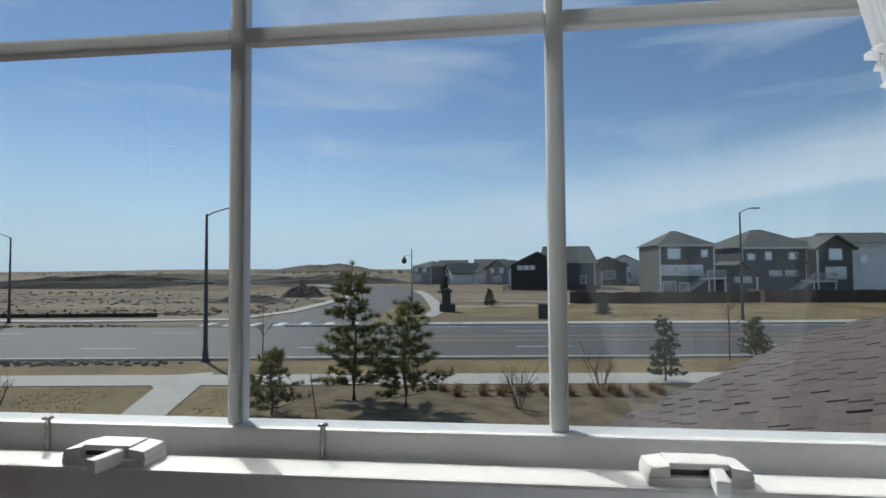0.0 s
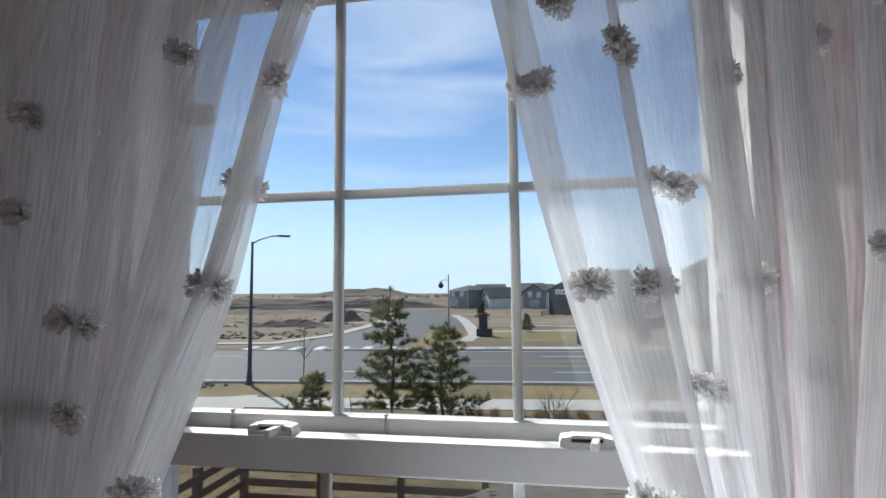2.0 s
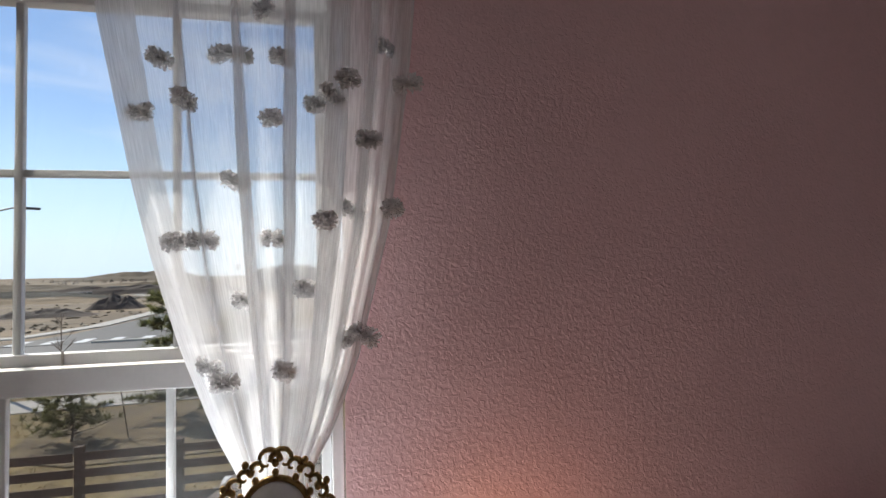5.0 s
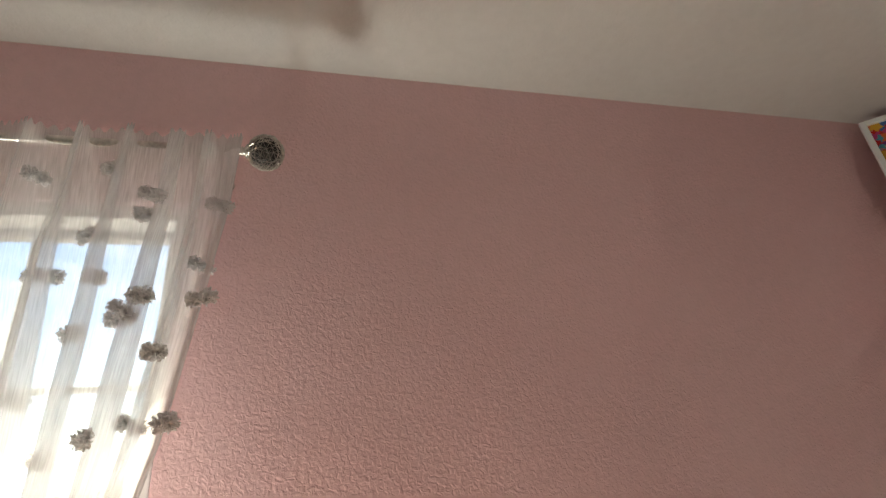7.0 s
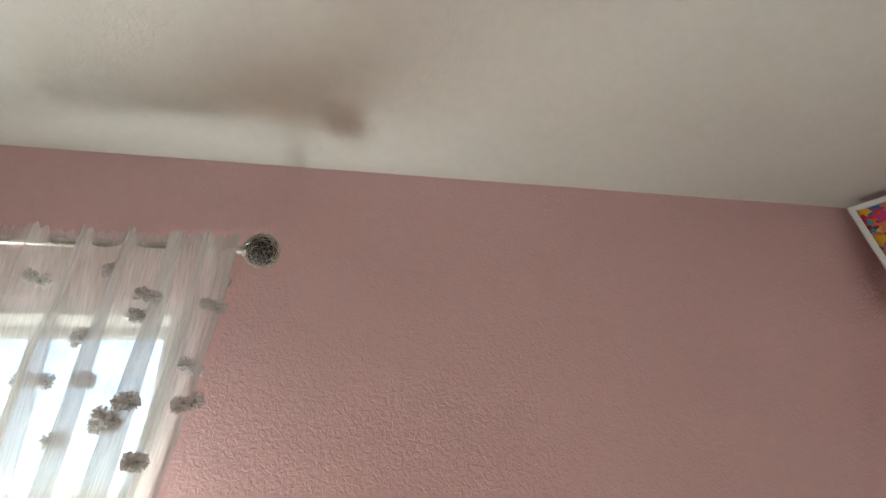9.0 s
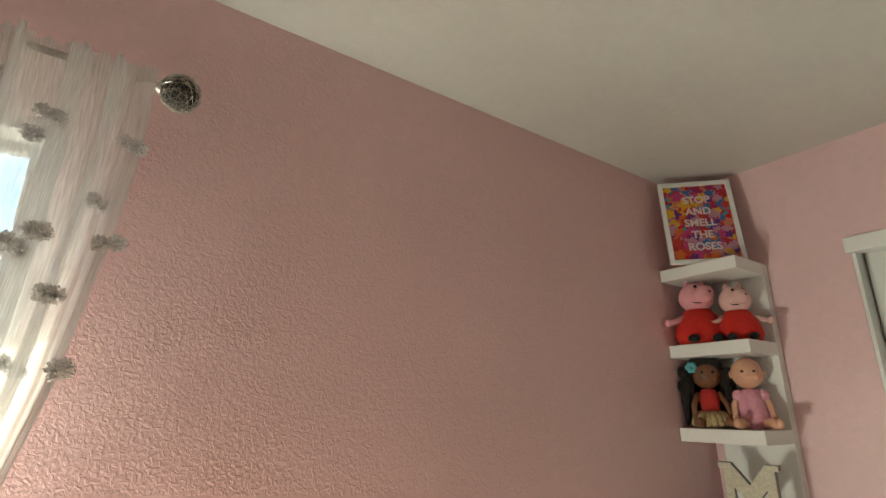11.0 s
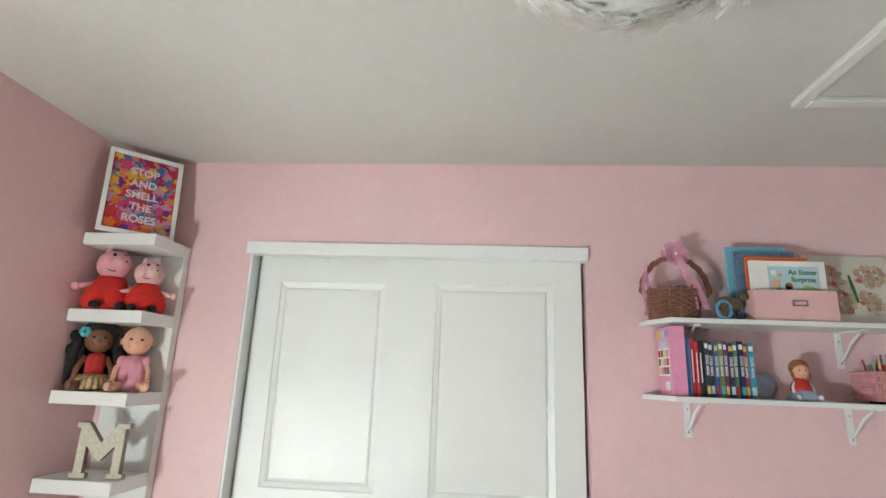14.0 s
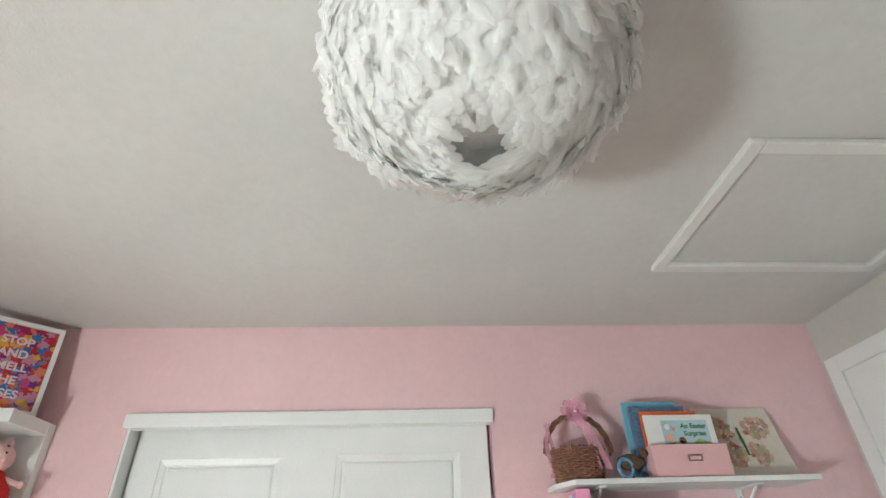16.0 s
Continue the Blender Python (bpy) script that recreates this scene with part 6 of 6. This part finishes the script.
PENC = [(.05, .05, .06), (.6, .1, .08), (.75, .5, .1), (.05, .25, .08), (.75, .72, .68), (.2, .08, .3), (.6, .3, .4), (.5, .35, .2)]
penm = [mat("pen_colour_%d" % k, c, .4) for k, c in enumerate(PENC)]
for k in range(20):
    x0, y0 = rnd.uniform(-.05, .05), rnd.uniform(-.078, .078)
    L = rnd.uniform(.12, .17)
    tx, ty = rnd.uniform(-.015, .015), rnd.uniform(-.02, .02)
    root = thing("pen", 2.90 + x0 * .8, -3.111 + y0 * .9, 1.487, 0, "coloured pen or brush standing in the basket", "pen", "pens in the basket")
    bm = B()
    tube(bm, (0, 0, 0), (tx, ty, L * .8), .0045, .0045, 8)
    part("barrel", bm, penm[k % 8], root)
    bm = B()
    tube(bm, (tx, ty, L * .8), (tx * 1.25, ty * 1.25, L), .0050, .003 + .003 * (k % 3 == 0), 8)
    part("tip", bm, penm[(k * 3 + 1) % 8], root)

# ---- ceiling: feather lamp and hatch ----
FEATHER = bpy.data.materials.new("white_feather")
FEATHER.use_nodes = True
en, el = FEATHER.node_tree.nodes, FEATHER.node_tree.links
eb = en["Principled BSDF"]
eb.inputs["Roughness"].default_value = .8
eg = en.new("ShaderNodeNewGeometry")
er = en.new("ShaderNodeValToRGB")
er.color_ramp.elements[0].color, er.color_ramp.elements[1].color = (.95, .95, .94, 1), (.98, .98, .97, 1)
el.new(eg.outputs["Random Per Island"], er.inputs[0])
el.new(er.outputs[0], eb.inputs["Base Color"])
et = en.new("ShaderNodeBsdfTranslucent")
et.inputs[0].default_value = (.98, .98, .97, 1)
ex = en.new("ShaderNodeMixShader")
ex.inputs[0].default_value = .6
el.new(eb.outputs[0], ex.inputs[1])
el.new(et.outputs[0], ex.inputs[2])
ec, ef = en.new("ShaderNodeBsdfTransparent"), en.new("ShaderNodeMixShader")
ef.inputs[0].default_value = .33                   # light passes between the barbs
el.new(ex.outputs[0], ef.inputs[1])
el.new(ec.outputs[0], ef.inputs[2])
el.new(ef.outputs[0], en["Material Output"].inputs["Surface"])
LX, LY, LZ, LR, LH = 1.43, -1.85, 2.235, .250, .174
lamp = thing("feather_lamp", LX, LY, LZ, 0, "round white feather ceiling lamp shade, unlit", "ceiling lamp")
bm = B()
lathe(bm, [(math.sqrt(1 - q * q) * LR, q * LH) for q in [-.955 + 1.30 * i / 30 for i in range(31)]], n=72)
for v in bm.verts:
    a, q = math.atan2(v.co.y, v.co.x), v.co.z / LH
    v.co *= .985 + .022 * math.sin(9 * a + 4 * math.sin(5 * q)) * math.sin(8 * q + 2 * math.sin(3 * a)) + .012 * math.sin(23 * a + 11 * q)
part("inner_shade", bm, FEATHER, lamp, smooth=True)
bm = B()
tube(bm, (0, 0, .05), (0, 0, TOP - LZ), .008, n=8)
tube(bm, (0, 0, TOP - LZ - .018), (0, 0, TOP - LZ), .04, .045, 20)
part("canopy", bm, WHITE, lamp)
bm = B()
ball(bm, (0, 0, .02), .028, (1, 1, 1.2), 14, 10)
part("bulb", bm, FLAT_W, lamp, smooth=True)
rnd = random.Random(12)
vs, fs = [], []
soft_n = []
N = 5600
for k in range(N):
    sz = -.955 + 1.30 * (k + .5) / N
    a = k * 2.39996 + rnd.uniform(-.2, .2)
    cr_ = math.sqrt(max(0, 1 - sz * sz))
    n_ = Vector((cr_ * math.cos(a), cr_ * math.sin(a), sz))
    puff = rnd.uniform(.98, 1.06) + .025 * math.sin(3 * a + 5 * sz) + .02 * math.sin(7 * a - 4 * sz)
    base = Vector((n_.x * LR * puff, n_.y * LR * puff, n_.z * LH * puff))
    down = Vector((math.cos(a), math.sin(a), 0)) * (sz * .9) + Vector((0, 0, -cr_ - .05))
    down = (down + Vector((rnd.gauss(0, .4), rnd.gauss(0, .4), rnd.gauss(0, .3)))).normalized()
    swirl = n_.cross(down).normalized()
    turn_ = rnd.gauss(.8, .75)
    down = (down * math.cos(turn_) + swirl * math.sin(turn_)).normalized()
    down = (down - n_ * down.dot(n_)).normalized()
    lift = n_ * rnd.uniform(.1, .42)
    L, w = rnd.uniform(.042, .072), rnd.uniform(.010, .018)
    if sz < -.78:
        L *= .8
    sd = down.cross(n_).normalized()
    b0 = len(vs)
    curl, bend = rnd.uniform(.2, 1.2), rnd.gauss(0, .22)
    prof = ((0, .3), (.25, .9), (.42, .75), (.6, 1.0), (.78, .7), (.9, .6), (1.0, .12))
    for f_, ww in prof:
        c = base + down * L * f_ + lift * L * (f_ * 1.2 - curl * f_ * f_)
        for q in (-1, 0, 1):
            vs.append(tuple(c + sd * (q * w * ww + bend * f_ * f_ * L) - n_ * w * ww * .22 * abs(q)))
            soft_n.append(tuple((n_ + down * .1 * f_ + sd * q * .2).normalized()))
    for r_ in range(len(prof) - 1):
        for q in range(2):
            i0 = b0 + r_ * 3 + q
            fs.append((i0, i0 + 1, i0 + 4, i0 + 3))
fm = bpy.data.meshes.new("feather_cover")
fm.from_pydata(vs, [], fs)
for p in fm.polygons:
    p.use_smooth = True
fm.materials.append(FEATHER)
fm.normals_split_custom_set_from_vertices(soft_n)
fo = new("feather_cover", fm)
fo.parent = lamp
tagged(fo, "overlapping soft white feathers", kind="stuff")

hatch = thing("attic_hatch", 0, 0, TOP, 0, "white attic hatch with a moulded frame in the ceiling", "attic hatch", kind="structure")
hx0, hx1, hy0, hy1 = 1.79, 2.478, -3.50, -2.632
bm = B()
for q in ((hx0, hy0, hx1, hy0 + .044), (hx0, hy1 - .044, hx1, hy1), (hx0, hy0 + .044, hx0 + .044, hy1 - .044), (hx1 - .044, hy0 + .044, hx1, hy1 - .044)):
    box(bm, q[0], q[1], -.022, q[2], q[3], 0, .006)
part("frame", bm, mat("hatch_trim_paint", (0.68, 0.68, 0.655), .5, vary=.03), hatch)
part("panel", box(B(), hx0 + .046, hy0 + .046, -.004, hx1 - .046, hy1 - .046, .0), CEIL, hatch)

# the far wall's white door
door = thing("door_1", 0, 0, 0, 0, "white door in the off-white wall", "door", kind="structure")
bm = B()
box(bm, 2.905, SOUTH, 0, 2.975, SOUTH + .02, 2.24, .003)
box(bm, 2.045, SOUTH, 0, 2.115, SOUTH + .02, 2.24, .003)
box(bm, 2.115, SOUTH, 2.17, 2.905, SOUTH + .02, 2.24, .003)
part("casing", bm, WHITE, door)
part("door_leaf", box(B(), 2.118, SOUTH, .01, 2.902, SOUTH + .012, 2.168, .002), WHITE, door)

# headboard with an arched top, against the window wall
CREAM = mat("cream_upholstery", (.62, .56, .46), .85, vary=.08, scale=10, fine=200, bump=.2, bump_scale=400)
hb = thing("headboard", 1.95, -.10, 0, 0, "cream upholstered headboard with an arched top", "headboard")
bm = B()
arch = [(-.48, .25)] + [(-.48 + .96 * i / 20, .62 + .25 * math.sin(math.pi * i / 20) ** .8) for i in range(21)] + [(.48, .25)]
prism(bm, arch, -.035, .035)
bmesh.ops.bevel(bm, geom=[e for e in bm.edges if abs(e.verts[0].co.y - e.verts[1].co.y) < 1e-5], offset=.012, segments=3, affect="EDGES")
part("panel", bm, CREAM, hb, smooth=True)
for sx in (-.40, .40):
    part("leg", box(B(), sx - .025, -.02, 0, sx + .025, .02, .25, .003), WHITE, hb)

# ---- shingle tabs on the lower roof ----
slope = math.atan(.33)
course = Vector((math.sin(radians(35)), math.cos(radians(35)), 0))
up3 = Vector((ROOF_N.x, ROOF_N.y, .33)).normalized()
nrm = course.cross(up3).normalized()
if nrm.z < 0:
    nrm = -nrm
tabs = []
bm = B()
box(bm, -.148, -.075, -.003, .148, .075, .007, 0)
tab_proto = part("shingle_tab", bm, SHINGLE, roof)
rest_v, rest_f = [], []
rnd = random.Random(77)
origin = Vector((-.352, 4.589, -.55))
for r_ in range(-6, 62):
    for c_ in range(-30, 40):
        p = origin + up3 * (r_ * .142) + course * (c_ * .30 + (r_ % 2) * .15 + rnd.uniform(-.04, .04))
        if not (inside(p.x, p.y) and inside(p.x + .1, p.y + .12) and inside(p.x - .1, p.y - .12)):
            continue
        tilt = rnd.choice((0, 0, .006))
        m = Matrix(((course.x, up3.x, nrm.x, p.x), (course.y, up3.y, nrm.y, p.y), (course.z, up3.z, nrm.z, p.z + tilt), (0, 0, 0, 1))) @ pose(0, 0, 0, -2.2, 0, 0)
        tabs.append((m, (p.x - 2.2) ** 2 + (p.y - 4.5) ** 2))
tabs.sort(key=lambda q: q[1])
for k, (m, d_) in enumerate(tabs):
    if k == 0:
        tab_proto.matrix_basis = m
    elif k < 300:
        same("shingle_tab", tab_proto, m, roof)
    else:
        b0 = len(rest_v)
        rest_v += [tuple(m @ Vector(q)) for q in ((-.148, -.075, -.003), (.148, -.075, -.003), (.148, .075, -.003), (-.148, .075, -.003), (-.148, -.075, .007), (.148, -.075, .007), (.148, .075, .007), (-.148, .075, .007))]
        rest_f += [tuple(b0 + i for i in f) for f in ((4, 5, 6, 7), (0, 1, 5, 4), (1, 2, 6, 5), (2, 3, 7, 6), (3, 0, 4, 7))]
rm = bpy.data.meshes.new("shingles")
rm.from_pydata(rest_v, [], rest_f)
rm.materials.append(SHINGLE)
ro = new("shingles", rm)
ro.parent = roof
tagged(ro, kind="stuff")
